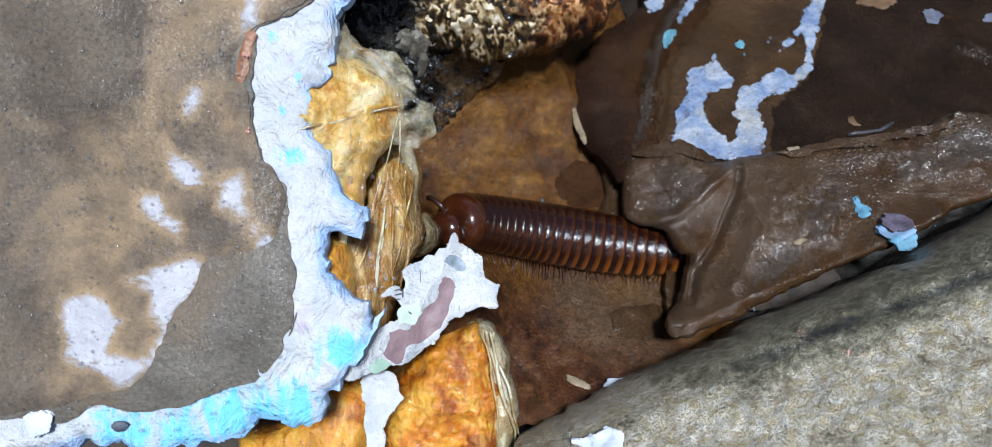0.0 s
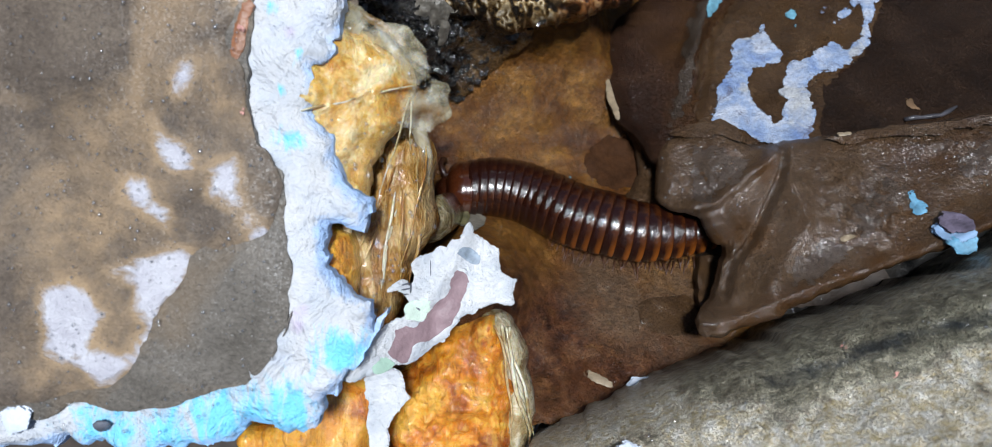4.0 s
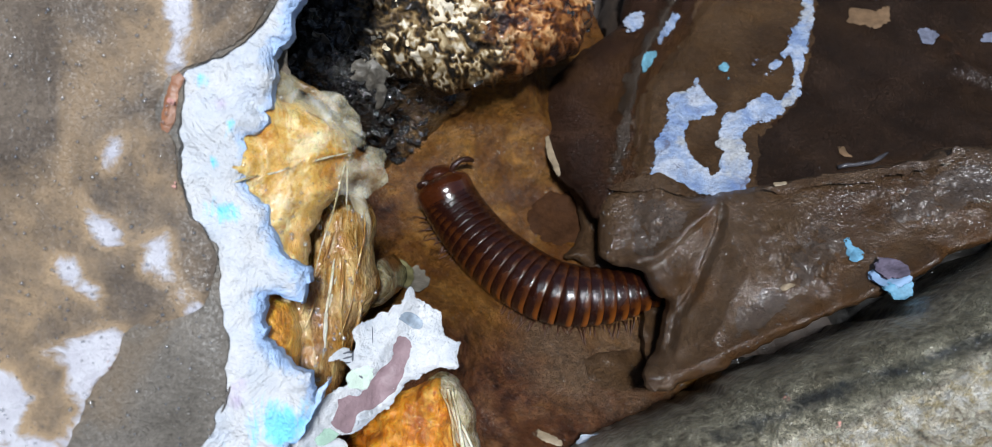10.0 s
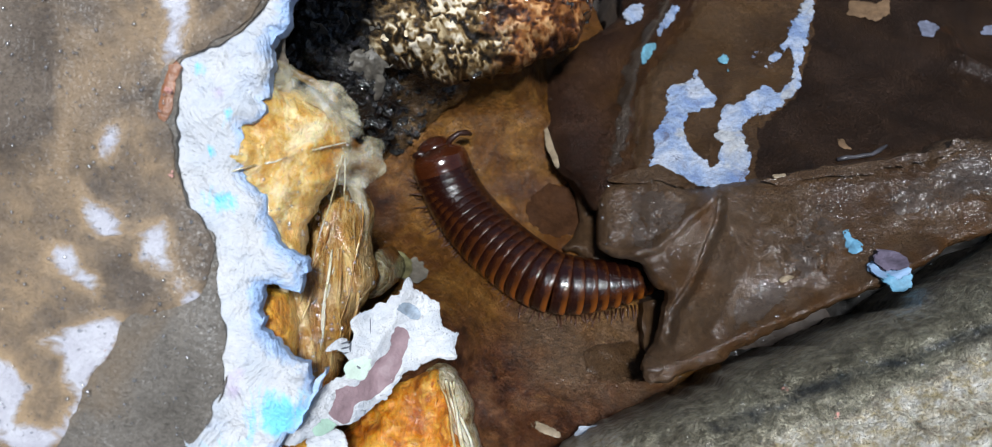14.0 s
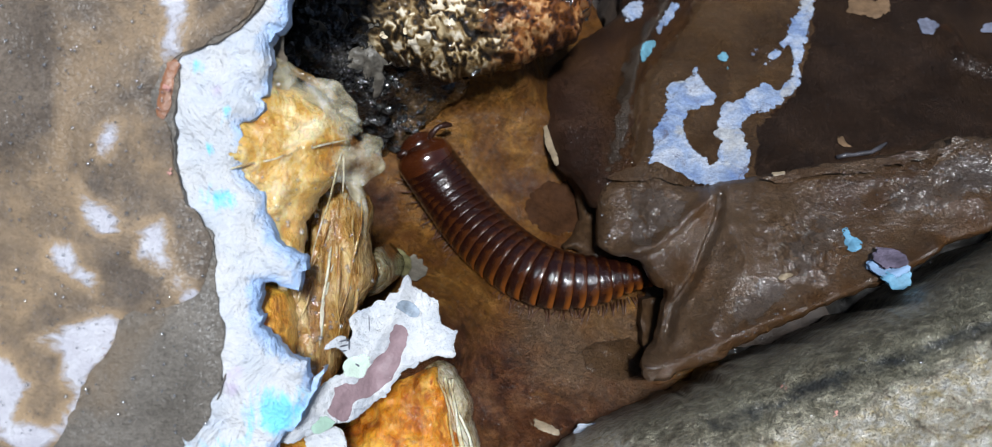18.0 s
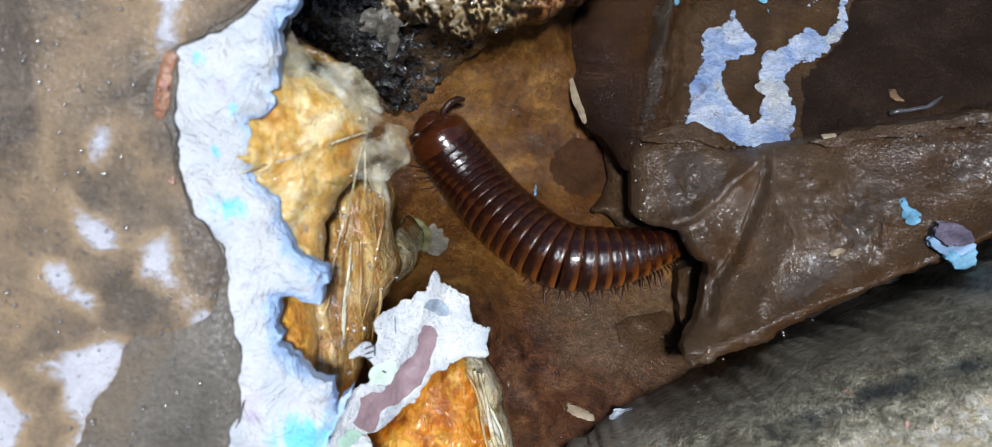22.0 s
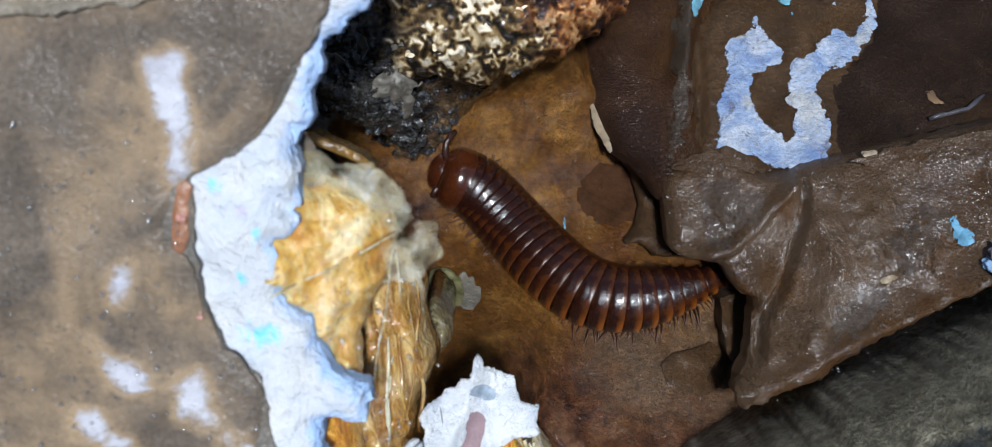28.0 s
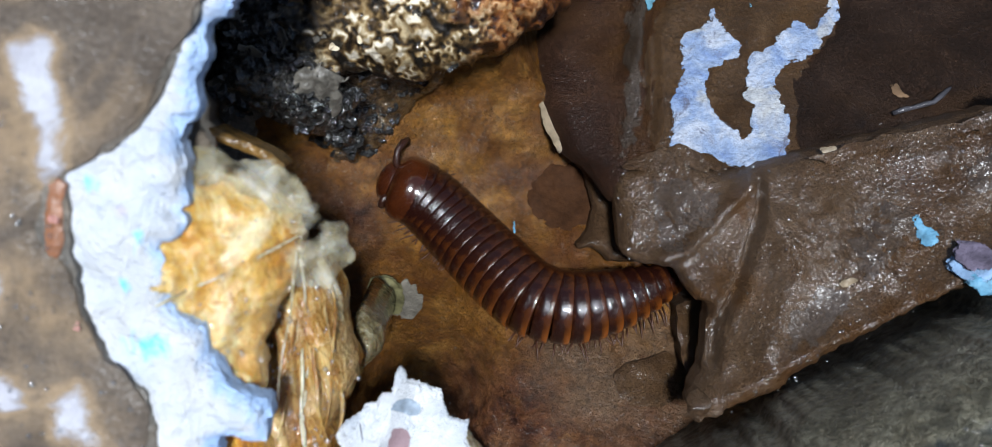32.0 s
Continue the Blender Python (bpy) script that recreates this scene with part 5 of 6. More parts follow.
KNOB = [(-0.84, 1.43)][0]
for k in range(2):
    w = radians(rnd.uniform(150, 275))
    ln = rnd.uniform(0.5, 1.25)
    a = (KNOB[0] + 0.1 * math.cos(w), KNOB[1] + 0.1 * math.sin(w))
    b = (KNOB[0] + ln * math.cos(w + 0.2), KNOB[1] + ln * math.sin(w + 0.2))
    pts = [(a[0] + (b[0] - a[0]) * u / 7, a[1] + (b[1] - a[1]) * u / 7 + 0.03 * math.sin(u * 1.3 + k)) for u in range(8)]
    tube("vein", [(x, y, z_fruit(x, y) - 0.006) for x, y in pts], [0.010, 0.011, 0.010, 0.009, 0.008, 0.006, 0.005, 0.002], M_PALERIND, fruit, "", 5)

low = thing("orange_fruit", "orange fruit flesh with stringy pale rind", "fruit")
LOWFRUIT = [(-1.24, -1.76), (-0.87, -1.40), (-0.64, -1.23), (-0.13, -1.06), (0.02, -1.28), (0.08, -1.80), (0.14, -1.76), (0.20, -2.56), (-0.13, -3.02), (-1.39, -2.99), (-1.45, -2.04)]
sheet("flesh", LOWFRUIT, z_low, 4.0, M_ORANGE, 0.045, 0.05, 13, (0.5, 0.4), lean=(-1.2, -1.2), parent=low)
sheet("rind", [(-0.35, -1.09), (-0.13, -1.01), (0.10, -1.12), (0.28, -1.51), (0.34, -1.92), (0.39, -2.09), (0.40, -2.56), (0.11, -3.03), (-0.12, -2.55), (-0.02, -1.92)], lambda x, y: 4.1 + 0.12 * fbm(x, y, 2, 151), 3.5, M_PALERIND, 0.06, 0.05, 151, (0.5, 0.3), lean=(-1.2, -1.2), parent=low, label="pale stringy rind")
sheet("rotten_flesh", [(-3.12, -2.39), (-2.72, -2.25), (-2.16, -2.02), (-1.83, -1.64), (-1.44, -1.65), (-1.47, -2.99), (-3.13, -2.95)], lambda x, y: 4.7 + 0.16 * fbm(x, y, 2, 152) + 0.06 * fbm(x, y, 6, 153), 3.5, M_ORANGE, 0.075, 0.06, 152, (0.4, 0.3), parent=low, label="dark orange rotten flesh")
for k in range(4):
    u = rnd.random()
    p, q = [(-0.13, -1.13), (0.19, -1.18)], [(0.12, -2.71), (0.42, -2.56)]
    top = [p[0][i] + (p[1][i] - p[0][i]) * u for i in (0, 1)]
    end = [q[0][i] + (q[1][i] - q[0][i]) * u for i in (0, 1)]
    strand(top, end, 4.3 + rnd.uniform(-0.05, 0.08), 4.0 + rnd.uniform(-0.1, 0.1), rnd.uniform(0.012, 0.03), rnd.choice((M_PALERIND, M_SKIN, M_FIBRE)), low, "fibre", 0.05)

# ---- paper scrap ----
scrap = thing("paper_scrap", "torn scrap of white printed paper with lilac and green ink", "paper")
SCRAP = [(-0.39, 0.06), (-0.23, -0.11), (-0.10, -0.19), (-0.07, -0.43), (0.07, -0.61), (0.08, -0.85), (-0.08, -0.86), (-0.35, -0.99), (-0.69, -1.23), (-0.89, -1.42), (-1.34, -1.48), (-1.62, -1.52), (-1.71, -1.48), (-1.46, -1.31), (-1.20, -1.00), (-1.03, -0.87), (-1.06, -0.71), (-1.22, -0.58), (-0.96, -0.48), (-0.95, -0.28), (-0.66, -0.23)]
sheet("paper", SCRAP, z_scrap, 0.05, M_PAPER, 0.035, 0.13, 14, (0.03, 0.06), parent=scrap)
# inked areas, and a grey patch that paints the shading of the fold
PRINT_AND_SHADE = (([(-0.49, -0.42), (-0.30, -0.48), (-0.34, -0.64), (-0.41, -0.79), (-0.46, -0.91), (-0.64, -1.09), (-0.87, -1.27), (-0.97, -1.42), (-1.12, -1.33), (-1.09, -1.08), (-1.06, -1.02), (-0.88, -1.01), (-0.69, -0.88), (-0.58, -0.70), (-0.53, -0.57)], M_LILAC, "lilac printed area"), ([(-0.93, -0.68), (-0.74, -0.66), (-0.68, -0.73), (-0.78, -0.89), (-0.97, -0.91)], M_GREENPALE, "pale green print"), ([(-1.26, -1.32), (-1.17, -1.25), (-1.08, -1.39), (-1.11, -1.45), (-1.27, -1.45)], M_GREEN, "green print"), ([(-0.53, -0.13), (-0.33, -0.18), (-0.19, -0.24), (-0.20, -0.39), (-0.35, -0.39), (-0.47, -0.27)], M_FOLDSHADE, "grey shading of the fold, painted on as a patch"))
for k, (o, m, lab) in enumerate(PRINT_AND_SHADE):
    sheet("print", o, lambda x, y: z_scrap(x, y) + 0.006, 0.02, m, 0.045, 0.09, 161 + k, parent=scrap, label=lab)
for k, o in enumerate(([(-1.03, -0.53), (-0.92, -0.52), (-0.92, -0.54), (-1.03, -0.55)], [(-1.03, -0.58), (-0.92, -0.57), (-0.92, -0.59), (-1.03, -0.60)], [(-1.02, -0.63), (-0.93, -0.63), (-0.93, -0.65), (-1.02, -0.65)], [(-0.94, -0.52), (-0.92, -0.52), (-0.92, -0.65), (-0.94, -0.65)], [(-0.90, -0.78), (-0.88, -0.77), (-0.82, -0.83), (-0.84, -0.85)], [(-0.75, -0.29), (-0.74, -0.29), (-0.74, -0.49), (-0.75, -0.49)])):
    sheet("ink_bar", o, lambda x, y: z_scrap(x, y) + 0.008, 0.02, M_INK, 0.04, 0.004, 170 + k, parent=scrap)
strip = flake("paper_strip", [(-1.48, -1.58), (-1.26, -1.53), (-1.04, -1.59), (-0.93, -1.82), (-1.05, -1.93), (-1.20, -2.13), (-1.19, -2.99), (-1.47, -2.99), (-1.46, -2.04)], lambda x, y: 5.15, 0, 0.06, M_PAPER, None, "torn white paper strip hanging below the scrap", "paper", 0.06, 180, 0.06, 0.06)

# ---- bark and humus ----
humus = thing("humus_clump", "black wet crumbly clump of rotten humus", "humus")
HUMUS = [(-1.75, 4.29), (-1.77, 2.93), (-1.94, 2.55), (-1.58, 2.32), (-1.23, 2.14), (-1.05, 1.91), (-0.93, 1.65), (-0.79, 1.95), (-0.80, 2.20), (-0.62, 2.38), (-0.60, 2.46), (-0.95, 2.72), (-1.20, 3.10), (-1.30, 4.35)]
sheet("humus", HUMUS, z_humus, 4.5, M_CHAR, 0.045, 0.08, 15, (0.5, 0.3), lean=(-1.5, 1.5), parent=humus)
bark = thing("bark_chunk", "flaky rotting bark, pale and mouldy, orange at one end", "bark")
BARK = [(-1.70, 4.70), (-1.90, 3.20), (-1.55, 2.78), (-1.05, 2.66), (-0.59, 2.62), (0.01, 2.52), (0.79, 2.64), (1.36, 2.77), (1.82, 3.05), (1.99, 3.46), (2.20, 4.85)]
BARK_ENDS = (-1.17, 1.82)
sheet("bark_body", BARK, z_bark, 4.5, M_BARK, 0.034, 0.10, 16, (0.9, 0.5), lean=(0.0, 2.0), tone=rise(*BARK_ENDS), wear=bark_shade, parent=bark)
def z_crust(x, y):
    h, _, gap = plates(x, y, 5.5, 193.0, 0.25)
    return z_floor(x, y) + 0.14 + 0.5 * max(0, y - 1.9) ** 1.5 + 0.12 * fbm(x, y, 3, 190) + 0.07 * h + 0.07 * gap - 0.08 * abs(n2(x, y, 7, 191))


CRUST = [(1.05, 3.0), (0.31, 2.65), (0.25, 2.46), (0.08, 2.3), (-0.21, 2.12), (-0.49, 1.95), (-0.67, 1.74), (-0.97, 1.59), (-1.27, 1.69), (-1.15, 1.6), (-1.39, 1.9), (-1.32, 2.94), (-0.43, 3.03)]
sheet("crust", CRUST, z_crust, 0.6, M_CRUST, 0.055, 0.05, 17, (0.12, 0.15), parent=humus, label="dark knobbly crust over the leaf")


def shard(seed, size, mat):
    """A small curled flake with a jagged outline."""
    r = random.Random(seed)
    n = 13
    vs, fs = [], []
    for lay in (1, 0):
        for k in range(n):
            a = 2 * math.pi * k / n
            rr = size * r.uniform(0.55, 1.0) if lay else 0
            if lay:
                vs.append((rr * math.cos(a), rr * 0.65 * math.sin(a), 0.35 * rr * rr / size * r.uniform(0.2, 1.2)))
    vs += [(x * 0.96, y * 0.96, z - size * 0.14) for x, y, z in vs]
    vs += [(0, 0, 0), (0, 0, -size * 0.16)]
    for k in range(n):
        j = (k + 1) % n
        fs += [(2 * n, k, j), (2 * n + 1, n + j, n + k), (k, n + k, n + j, j)]
    me = bpy.data.meshes.new("flake")
    me.from_pydata([(x * CM, y * CM, z * CM) for x, y, z in vs], [], fs)
    me.materials.append(mat)
    return me


def scatter(parent, name, meshes, outline, base, count, seed, lift=0.0, pick=None, drop=(0.9, 0.5)):
    r = random.Random(seed)
    poly = np.array(outline)
    lo, hi = poly.min(0), poly.max(0)
    done = 0
    while done < count:
        x, y = r.uniform(lo[0], hi[0]), r.uniform(lo[1], hi[1])
        p = np.array([[x, y]])
        if not inside(p, poly)[0]:
            continue
        e = edge_distance(p, poly)[0]
        u = 1 - min(e / drop[1], 1)
        z = base(x, y) - drop[0] * (1 - math.sqrt(max(0, 1 - u * u))) + lift
        ob = new(name, pick(x, y, r) if pick else r.choice(meshes))
        ob.parent = parent
        big = r.uniform(0.6, 1.6)
        ob.matrix_basis = pose(x * CM, y * CM, z * CM, r.uniform(-40, 40), r.uniform(-40, 40), r.uniform(0, 360)) @ Matrix.Diagonal((big, big, big, 1))
        done += 1


PALE = [shard(k, 0.075, M_PALEFLAKE) for k in range(5)]
TAN = [shard(10 + k, 0.07, M_TANFLAKE) for k in range(5)]
BLACK = [shard(30 + k, 0.085, M_CHAR) for k in range(6)]
GREY = [shard(40 + k, 0.10, M_GREYFLAKE) for k in range(4)]


def bark_pick(x, y, r):
    u = (x - BARK_ENDS[0]) / (BARK_ENDS[1] - BARK_ENDS[0]) + r.uniform(-0.18, 0.18)
    if u < 0.05:
        return r.choice(BLACK + GREY)
    if u < 0.62:
        return r.choice(PALE + PALE + TAN + BLACK)
    return r.choice(BLACK[:2])


scatter(bark, "flake", None, BARK, z_bark, 70, 3, -0.05, bark_pick, (0.9, 0.5))
scatter(bark, "crumb", BLACK + GREY[:1], [(-1.70, 2.76), (-0.90, 2.70), (-0.72, 3.20), (-0.95, 4.20), (-1.70, 4.20)], z_bark, 150, 6, 0.0, None, (0.3, 0.3))
scatter(humus, "crumb", BLACK, HUMUS, z_humus, 240, 4, -0.02, None, (0.5, 0.3))
scatter(humus, "crust_crumb", BLACK, CRUST, z_crust, 110, 5, -0.02, None, (0.12, 0.15))


sheet("grey_mould", [(-1.18, 2.50), (-1.12, 2.73), (-0.95, 2.83), (-0.70, 2.77), (-0.63, 2.62), (-0.77, 2.43), (-0.96, 2.52)], lambda x, y: z_humus(x, y) + 0.03, 0.1, M_GREYFLAKE, 0.04, 0.22, 192, (0.05, 0.08), parent=humus, label="grey mouldy patch")


# ---- water beads ----
def water():
    """A clear film: mostly see-through, with a sharp mirror glint."""
    m = bpy.data.materials.new("water")
    m.use_nodes = True
    t = m.node_tree
    t.nodes.remove(t.nodes["Principled BSDF"])
    clear, gloss, mix = t.nodes.new("ShaderNodeBsdfTransparent"), t.nodes.new("ShaderNodeBsdfGlossy"), t.nodes.new("ShaderNodeMixShader")
    gloss.inputs["Roughness"].default_value = 0.2
    mix.inputs[0].default_value = 0.26
    t.links.new(clear.outputs[0], mix.inputs[1])
    t.links.new(gloss.outputs[0], mix.inputs[2])
    t.links.new(mix.outputs[0], t.nodes["Material Output"].inputs[0])
    return m


M_WATER = water()


def beads(label, outline, base, count, seed, lo=0.010, hi=0.026, lift=0.0):
    """Many small drops of water lying on a surface, as one mesh."""
    r = random.Random(seed)
    poly = np.array(outline)
    a, b = poly.min(0), poly.max(0)
    vs, fs = [], []
    done = 0
    while done < count:
        x, y = r.uniform(a[0], b[0]), r.uniform(a[1], b[1])
        if not inside(np.array([[x, y]]), poly)[0]:
            continue
        s = lo + (hi - lo) * r.random() ** 3
        z = base(x, y) + lift
        dx, dy = base(x + 0.03, y) - base(x - 0.03, y), base(x, y + 0.03) - base(x, y - 0.03)
        q = Vector((-dx / 0.06, -dy / 0.06, 1)).to_track_quat('Z', 'Y')
        k0 = len(vs)
        for rr, zz in ((1.0, -0.25), (0.92, 0.2), (0.6, 0.55)):
            for k in range(8):
                w = math.pi * k / 4
                vs.append((Vector((x, y, z)) + q @ Vector((rr * s * math.cos(w), rr * s * math.sin(w), zz * s))) * CM)
        vs.append((Vector((x, y, z)) + q @ Vector((0, 0, 0.68 * s))) * CM)
        for lay in (0, 8):
            for k in range(8):
                j = (k + 1) % 8
                fs.append((k0 + lay + k, k0 + lay + j, k0 + lay + 8 + j, k0 + lay + 8 + k))
        for k in range(8):
            fs.append((k0 + 16 + k, k0 + 16 + (k + 1) % 8, k0 + 24))
        fs.append(tuple(k0 + k for k in range(8))[::-1])
        done += 1
    tagged(mesh_object("water_drops", vs, fs, M_WATER), label, "water drops", kind="stuff")


beads("tiny clear water drops on the grey board", [(-4.76, 2.86), (-2.45, 2.80), (-2.06, 0.47), (-1.98, -0.93), (-2.30, -1.86), (-4.91, -1.78)], z_board, 700, 1, 0.007, 0.024, lift=0.085)
beads("tiny clear water drops on the folded brown board", FLAP, z_flap, 520, 2, 0.007, 0.024)
beads("tiny clear water drops on the dark board", SLAB, z_slab, 420, 3, 0.006, 0.016, 0.02)
beads("tiny clear water drops on the dead leaf", [(-0.66, 2.06), (1.38, 2.49), (2.05, 0.15), (2.85, -0.73), (2.32, -1.77), (0.19, -2.07), (-0.31, -0.60)], z_floor, 650, 4, 0.006, 0.015)
beads("tiny clear water drops on the stone", STONE, z_stone, 500, 7, 0.008, 0.022)
beads("clear juice drops on the fruit", FRUIT, z_fruit, 120, 5, 0.010, 0.03)
beads("clear juice drops on the fruit fibres", HUSK, z_husk, 220, 6, 0.010, 0.035, 0.02)

# ---- millipede ----
RINGS, RADIUS = 50, 0.46


def ring_length(i):
    """The front rings are short, the middle ones longer."""
    return 0.125 + 0.042 * min(1, max(0, (i - 4) / 12))

millipede = thing("millipede", "glossy dark brown banded millipede on the wet leaf", "millipede")


def lathe(profile, sides=28, squash=0.95):
    """Rings of (along, radius, band) turned about the x axis."""
    vs, fs, band = [], [], []
    for x, r, b in profile:
        for k in range(sides):
            w = 2 * math.pi * k / sides
            vs.append((x * CM, math.sin(w) * r * CM, math.cos(w) * r * squash * CM))
            band.append(b)
    n = len(profile)
    for i in range(n - 1):
        for k in range(sides):
            j = (k + 1) % sides
            fs.append((i * sides + k, i * sides + j, (i + 1) * sides + j, (i + 1) * sides + k))
    fs.append(tuple(range(sides))[::-1])
    fs.append(tuple((n - 1) * sides + k for k in range(sides)))
    return vs, fs, band


def ring_size(i):
    s = 1.0
    if i < 10:
        s = 0.9 + 0.1 * i / 10
    if i > 14:
        s = max(0.3, 1 - 0.018 * (i - 14) - 0.0065 * max(0, i - 16) ** 2)
    return s


rings = []
for i in range(RINGS):
    s = RADIUS * ring_size(i)
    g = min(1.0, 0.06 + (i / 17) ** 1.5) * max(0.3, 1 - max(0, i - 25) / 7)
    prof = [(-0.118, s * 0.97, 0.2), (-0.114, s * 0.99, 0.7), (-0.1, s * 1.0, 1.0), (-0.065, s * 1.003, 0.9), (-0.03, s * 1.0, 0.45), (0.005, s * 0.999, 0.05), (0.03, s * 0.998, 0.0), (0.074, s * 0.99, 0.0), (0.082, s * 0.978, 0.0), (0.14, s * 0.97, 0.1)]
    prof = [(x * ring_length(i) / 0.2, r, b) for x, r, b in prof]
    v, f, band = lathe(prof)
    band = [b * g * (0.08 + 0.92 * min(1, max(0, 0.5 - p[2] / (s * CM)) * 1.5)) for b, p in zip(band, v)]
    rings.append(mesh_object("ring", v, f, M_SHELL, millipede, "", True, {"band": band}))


def leg_mesh(seed):
    r = random.Random(seed)
    a, b, c = r.uniform(0.9, 1.45), r.uniform(-0.03, 0.03), r.uniform(0.6, 1.3)
    path = [(0, 0, 0), (0.3 * b, 0.08 * a, -0.015 * c), (b, 0.13 * a, -0.05 * c), (1.4 * b, 0.17 * a, -0.10 * c), (1.2 * b, 0.19 * a, -0.15 * c)]
    return tube("leg", path, [0.011, 0.010, 0.008, 0.006, 0.002], M_LEG, rings[1], sides=6)


LEGS = [leg_mesh(k) for k in range(6)]
leg_rnd = random.Random(9)
count = 0
for i in range(1, RINGS):
    for side in (1, -1):
        for dx in (-0.055, 0.0, 0.055):
            if count < 6:
                leg = LEGS[count]
            else:
                leg = new("leg", leg_rnd.choice(LEGS).data)
            leg.parent = rings[i]
            turn = leg_rnd.uniform(-32, 32) + (0 if side > 0 else 180)
            leg.matrix_basis = pose(dx * CM, side * 0.0034 * ring_size(i), -0.0028, leg_rnd.uniform(-14, 10) * side, 0, turn)
            count += 1

# head: shield over the neck, capsule below it, two feelers
v, f, band = lathe([(-0.10, 0.39, 0), (-0.098, 0.41, 0), (-0.085, 0.418, 0), (-0.07, 0.41, 0), (0.0, 0.415, 0), (0.08, 0.405, 0), (0.14, 0.375, 0), (0.195, 0.31, 0), (0.23, 0.23, 0), (0.25, 0.14, 0), (0.258, 0.04, 0)])
collar = mesh_object("collar", v, f, M_HEAD, millipede)
v, f, band = lathe([(-0.12, 0.26, 0), (0.0, 0.29, 0), (0.12, 0.26, 0), (0.2, 0.16, 0), (0.23, 0.04, 0)])
face = mesh_object("head", v, f, M_HEAD, collar)
face.matrix_basis = pose(0.0014, 0, -0.0014, 0, 38, 0)
for side, far in ((1, 0.35), (-1, 0.85)):
    tube("feeler", [(0.2, side * 0.16, 0.0), (0.2 + 0.10 * far, side * (0.16 + 0.11 * far), 0.06), (0.2 + 0.14 * far, side * (0.16 + 0.26 * far), 0.06), (0.2 + 0.10 * far, side * (0.16 + 0.39 * far), 0.0), (0.2 + 0.04 * far, side * (0.16 + 0.46 * far), -0.06)], [0.038, 0.046, 0.038, 0.046, 0.03], M_FEELER, collar, sides=7)


def smooth_line(pts, n=60):
    """A smooth line through the given points."""
    p = [Vector(pts[0]) * 2 - Vector(pts[1])] + [Vector(q) for q in pts] + [Vector(pts[-1]) * 2 - Vector(pts[-2])]
    out = []
    for a, b, c, d in zip(p, p[1:], p[2:], p[3:]):
        for k in range(n):
            t = k / n
            out.append(0.5 * (2 * b + (c - a) * t + (2 * a - 5 * b + 4 * c - d) * t * t + (3 * b - a - 3 * c + d) * t ** 3))
    out.append(Vector(pts[-1]))
    return out


def spine(plan, lift=0.0):
    """Places along the animal, from its head to its hidden end, as (place, heading) for each ring."""
    x1, y1 = plan[-1]
    x0, y0 = plan[-2]
    d = math.hypot(x1 - x0, y1 - y0)
    tail = [(x1 + (x1 - x0) / d * k, y1 + (y1 - y0) / d * k) for k in (0.9, 1.8, 2.7)]
    pts = [(x, y, bowl(x, y) + 0.46) for x, y in list(plan) + tail]
    pts = [(x, y, z + lift * max(0.0, 1 - k / 2.5)) for k, (x, y, z) in enumerate(pts)]
    line = smooth_line(pts)
    dist = [0.0]
    for a, b in zip(line, line[1:]):
        dist.append(dist[-1] + (b - a).length)
    res = []
    s = 0.30
    for i in range(RINGS + 1):
        s += ring_length(max(0, i - 1)) if i else 0.0
        j = int(np.searchsorted(dist, min(s, dist[-1] - 1e-4)))
        j = max(1, min(j, len(line) - 1))
        u = (s - dist[j - 1]) / max(dist[j] - dist[j - 1], 1e-9)
        p = line[j - 1].lerp(line[j], u)
        res.append((p, (line[max(j - 4, 0)] - line[min(j + 3, len(line) - 1)]).normalized()))
    return res




def ring_pose(p, ahead):
    px, py = p.x, p.y
    up = Vector((bowl(px - 0.1, py) - bowl(px + 0.1, py), bowl(px, py - 0.1) - bowl(px, py + 0.1), 0.2)).normalized()
    y = up.cross(ahead).normalized()
    z = ahead.cross(y)
    m = Matrix((ahead, y, z)).transposed().to_4x4()
    m.translation = p * CM
    return m


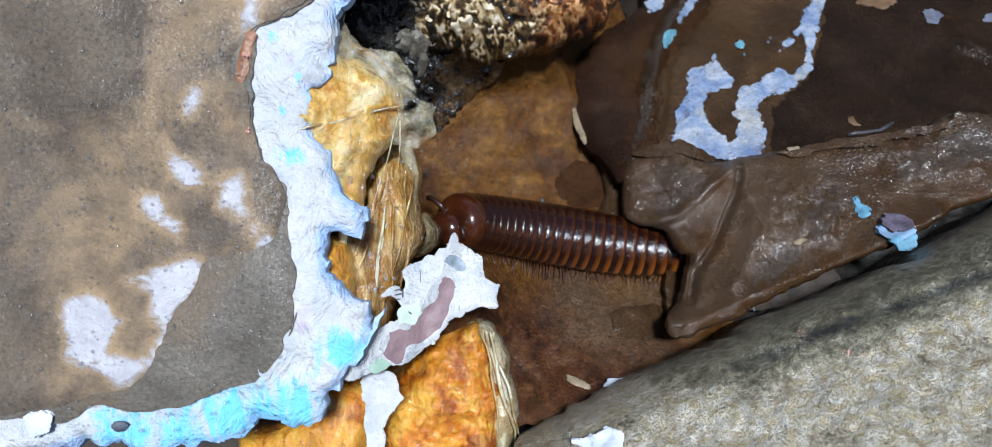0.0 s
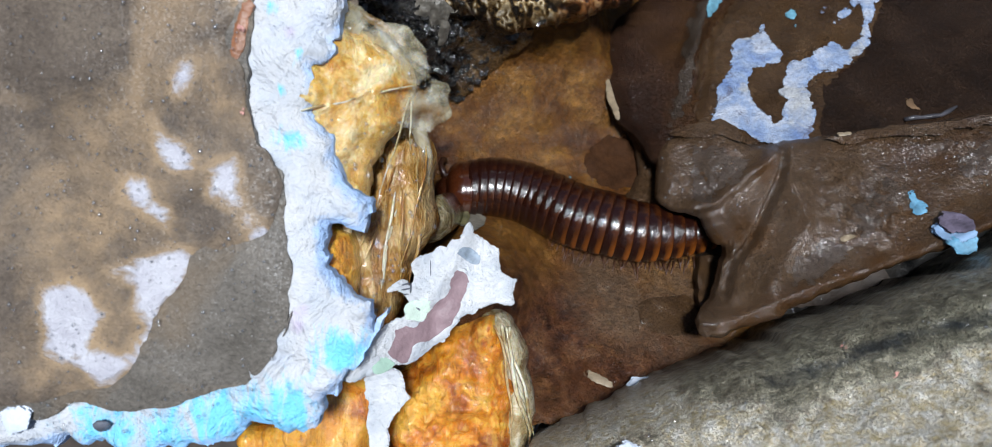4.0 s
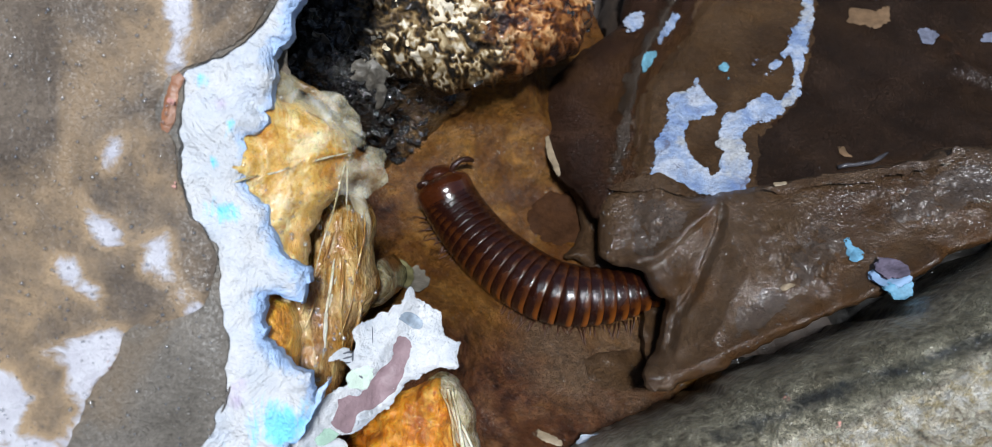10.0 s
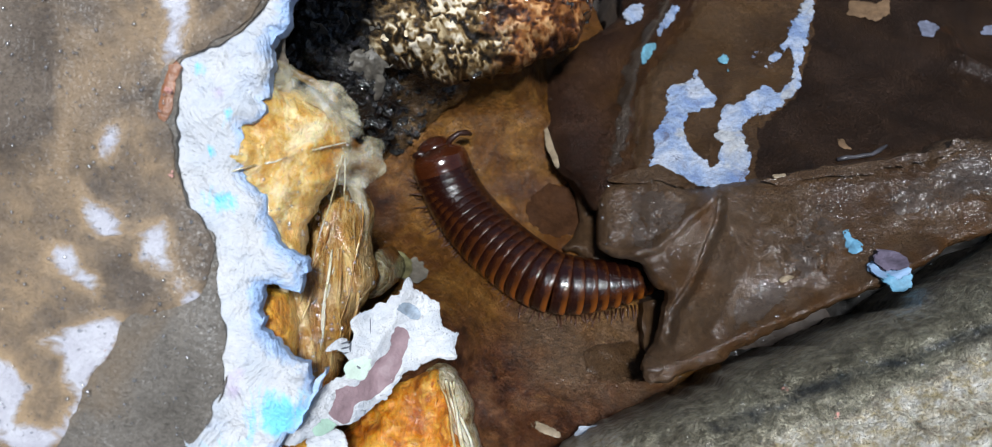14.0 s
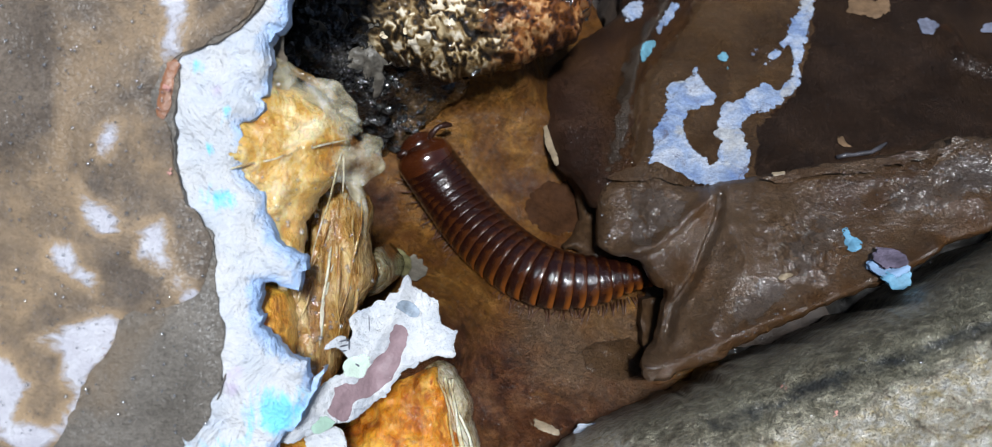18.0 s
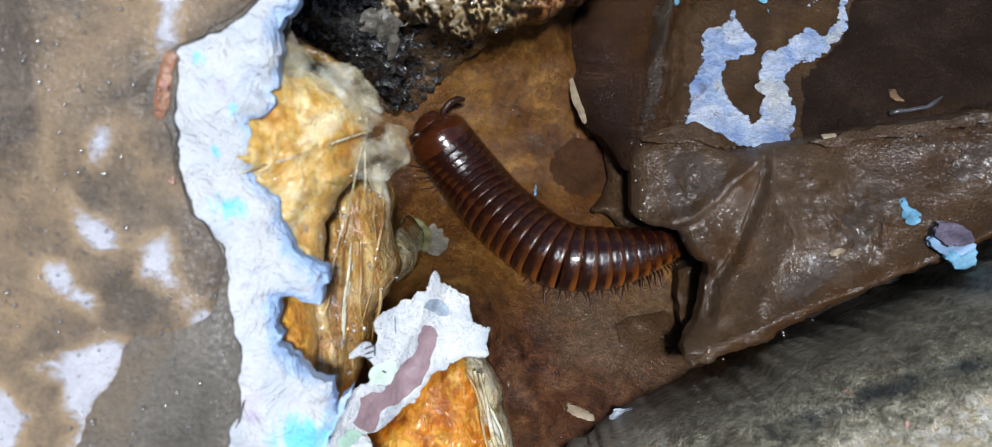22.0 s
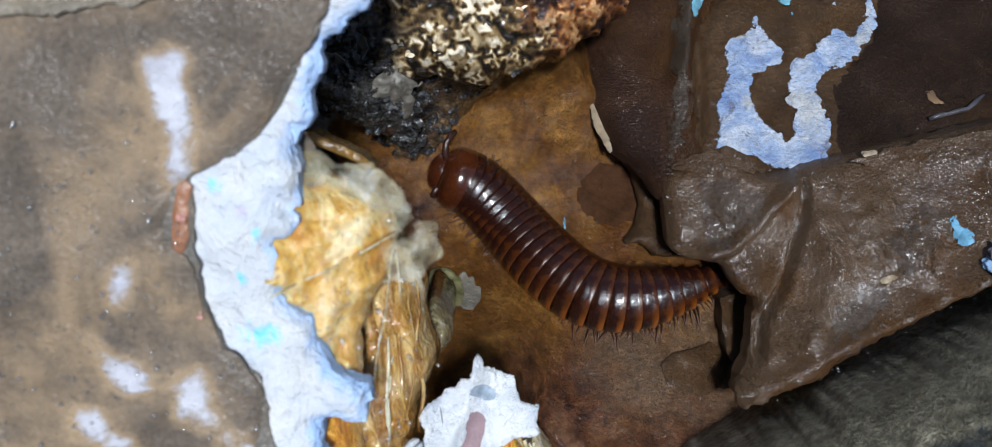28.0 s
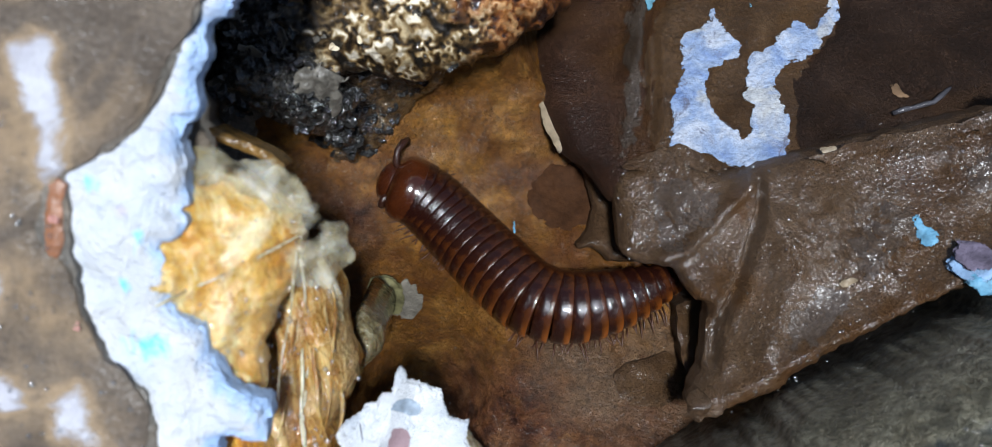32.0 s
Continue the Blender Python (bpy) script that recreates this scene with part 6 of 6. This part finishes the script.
def motions():
    keys = [
        (0.0, [(-0.51, 0.24), (-0.15, 0.23), (0.72, 0.07), (1.86, -0.16), (2.82, -0.31)]),
        (1.0, [(-0.53, 0.45), (-0.17, 0.38), (0.50, 0.22), (1.04, 0.07), (1.92, -0.16), (2.86, -0.35)]),
        (2.0, [(-0.35, 0.19), (0.00, 0.12), (1.10, -0.03), (1.92, -0.18), (2.70, -0.30)]),
        (2.5, [(-0.78, 0.27), (-0.51, 0.21), (0.66, 0.10), (1.73, -0.08), (2.79, -0.29)]),
        (4.5, [(-0.95, 0.58), (-0.29, 0.52), (0.35, 0.29), (1.07, -0.03), (1.79, -0.19), (2.80, -0.19)]),
        (5.0, [(-0.62, 1.02), (-0.13, 0.65), (0.51, 0.23), (1.14, -0.13), (1.87, -0.18), (2.79, -0.24)]),
        (5.5, [(-0.41, 1.30), (-0.14, 0.77), (0.38, 0.28), (1.04, -0.07), (1.74, -0.19), (2.67, -0.14)]),
        (6.0, [(-0.01, 1.58), (-0.09, 1.13), (0.04, 0.63), (0.45, 0.16), (0.99, -0.16), (1.59, -0.25), (2.67, -0.20)]),
        (7.0, [(0.03, 1.58), (0.06, 0.95), (0.61, 0.30), (1.22, -0.12), (1.94, -0.22), (2.86, -0.20)]),
        (8.0, [(0.07, 1.59), (0.05, 1.03), (0.54, 0.37), (1.15, -0.12), (1.86, -0.29), (2.88, -0.24)]),
        (9.0, [(-0.05, 1.59), (-0.10, 1.20), (0.06, 0.72), (0.46, 0.26), (1.02, -0.10), (1.64, -0.25), (2.22, -0.22), (2.75, -0.29)]),
        (10.0, [(-0.21, 1.48), (0.06, 0.91), (0.59, 0.26), (1.29, -0.20), (2.00, -0.31), (2.93, -0.26)]),
        (11.0, [(-0.18, 1.59), (0.09, 0.93), (0.62, 0.29), (1.31, -0.18), (2.07, -0.25), (2.90, -0.24)]),
        (12.0, [(-0.17, 1.76), (0.08, 1.00), (0.61, 0.35), (1.31, -0.16), (2.02, -0.22), (2.91, -0.21)]),
        (13.0, [(-0.23, 1.77), (-0.10, 1.22), (0.20, 0.67), (0.63, 0.17), (1.19, -0.15), (1.78, -0.22), (2.37, -0.17), (2.81, -0.21)]),
        (14.0, [(-0.23, 1.76), (0.08, 0.98), (0.61, 0.32), (1.31, -0.18), (2.02, -0.27), (2.90, -0.24)]),
        (17.0, [(-0.35, 1.77), (0.06, 1.03), (0.61, 0.33), (1.25, -0.13), (1.97, -0.24), (2.79, -0.22)]),
        (19.0, [(-0.56, 1.76), (-0.18, 1.17), (0.26, 0.58), (0.78, 0.08), (1.29, -0.18), (1.81, -0.24), (2.31, -0.20), (2.75, -0.24)]),
        (20.0, [(-0.54, 1.60), (-0.18, 1.17), (0.21, 0.62), (0.64, 0.15), (1.17, -0.19), (1.88, -0.25), (2.79, -0.25)]),
        (21.5, [(-0.65, 1.55), (-0.23, 1.07), (0.21, 0.53), (0.63, 0.10), (1.15, -0.21), (1.84, -0.30), (2.73, -0.30)]),
        (22.0, [(-0.54, 1.51), (-0.05, 0.80), (0.43, 0.22), (1.06, -0.23), (1.74, -0.31), (2.83, -0.18)]),
        (23.0, [(-0.70, 1.41), (-0.26, 1.19), (0.13, 0.70), (0.52, 0.24), (0.94, -0.10), (1.46, -0.28), (2.08, -0.29), (2.77, -0.19)]),
        (24.0, [(-0.68, 1.41), (-0.24, 1.22), (0.14, 0.73), (0.55, 0.21), (0.96, -0.12), (1.48, -0.30), (2.11, -0.28), (2.80, -0.25)]),
        (28.0, [(-0.69, 1.45), (-0.24, 1.19), (0.14, 0.70), (0.51, 0.22), (0.92, -0.15), (1.41, -0.33), (2.01, -0.34), (2.77, -0.27)]),
        (32.0, [(-0.59, 1.36), (-0.17, 1.08), (0.19, 0.64), (0.55, 0.21), (0.94, -0.18), (1.40, -0.34), (2.01, -0.33), (2.74, -0.22)]),
    ]
    rows = [(t, spine(plan, 0.9 if t < 2.1 else 0.5 if t < 3 else 0.0)) for t, plan in keys]
    for i, ring in enumerate(rings):
        walk(ring, [(t, ring_pose(*sp[i + 1])) for t, sp in rows])
    walk(collar, [(t, ring_pose(*sp[0])) for t, sp in rows])


motions()
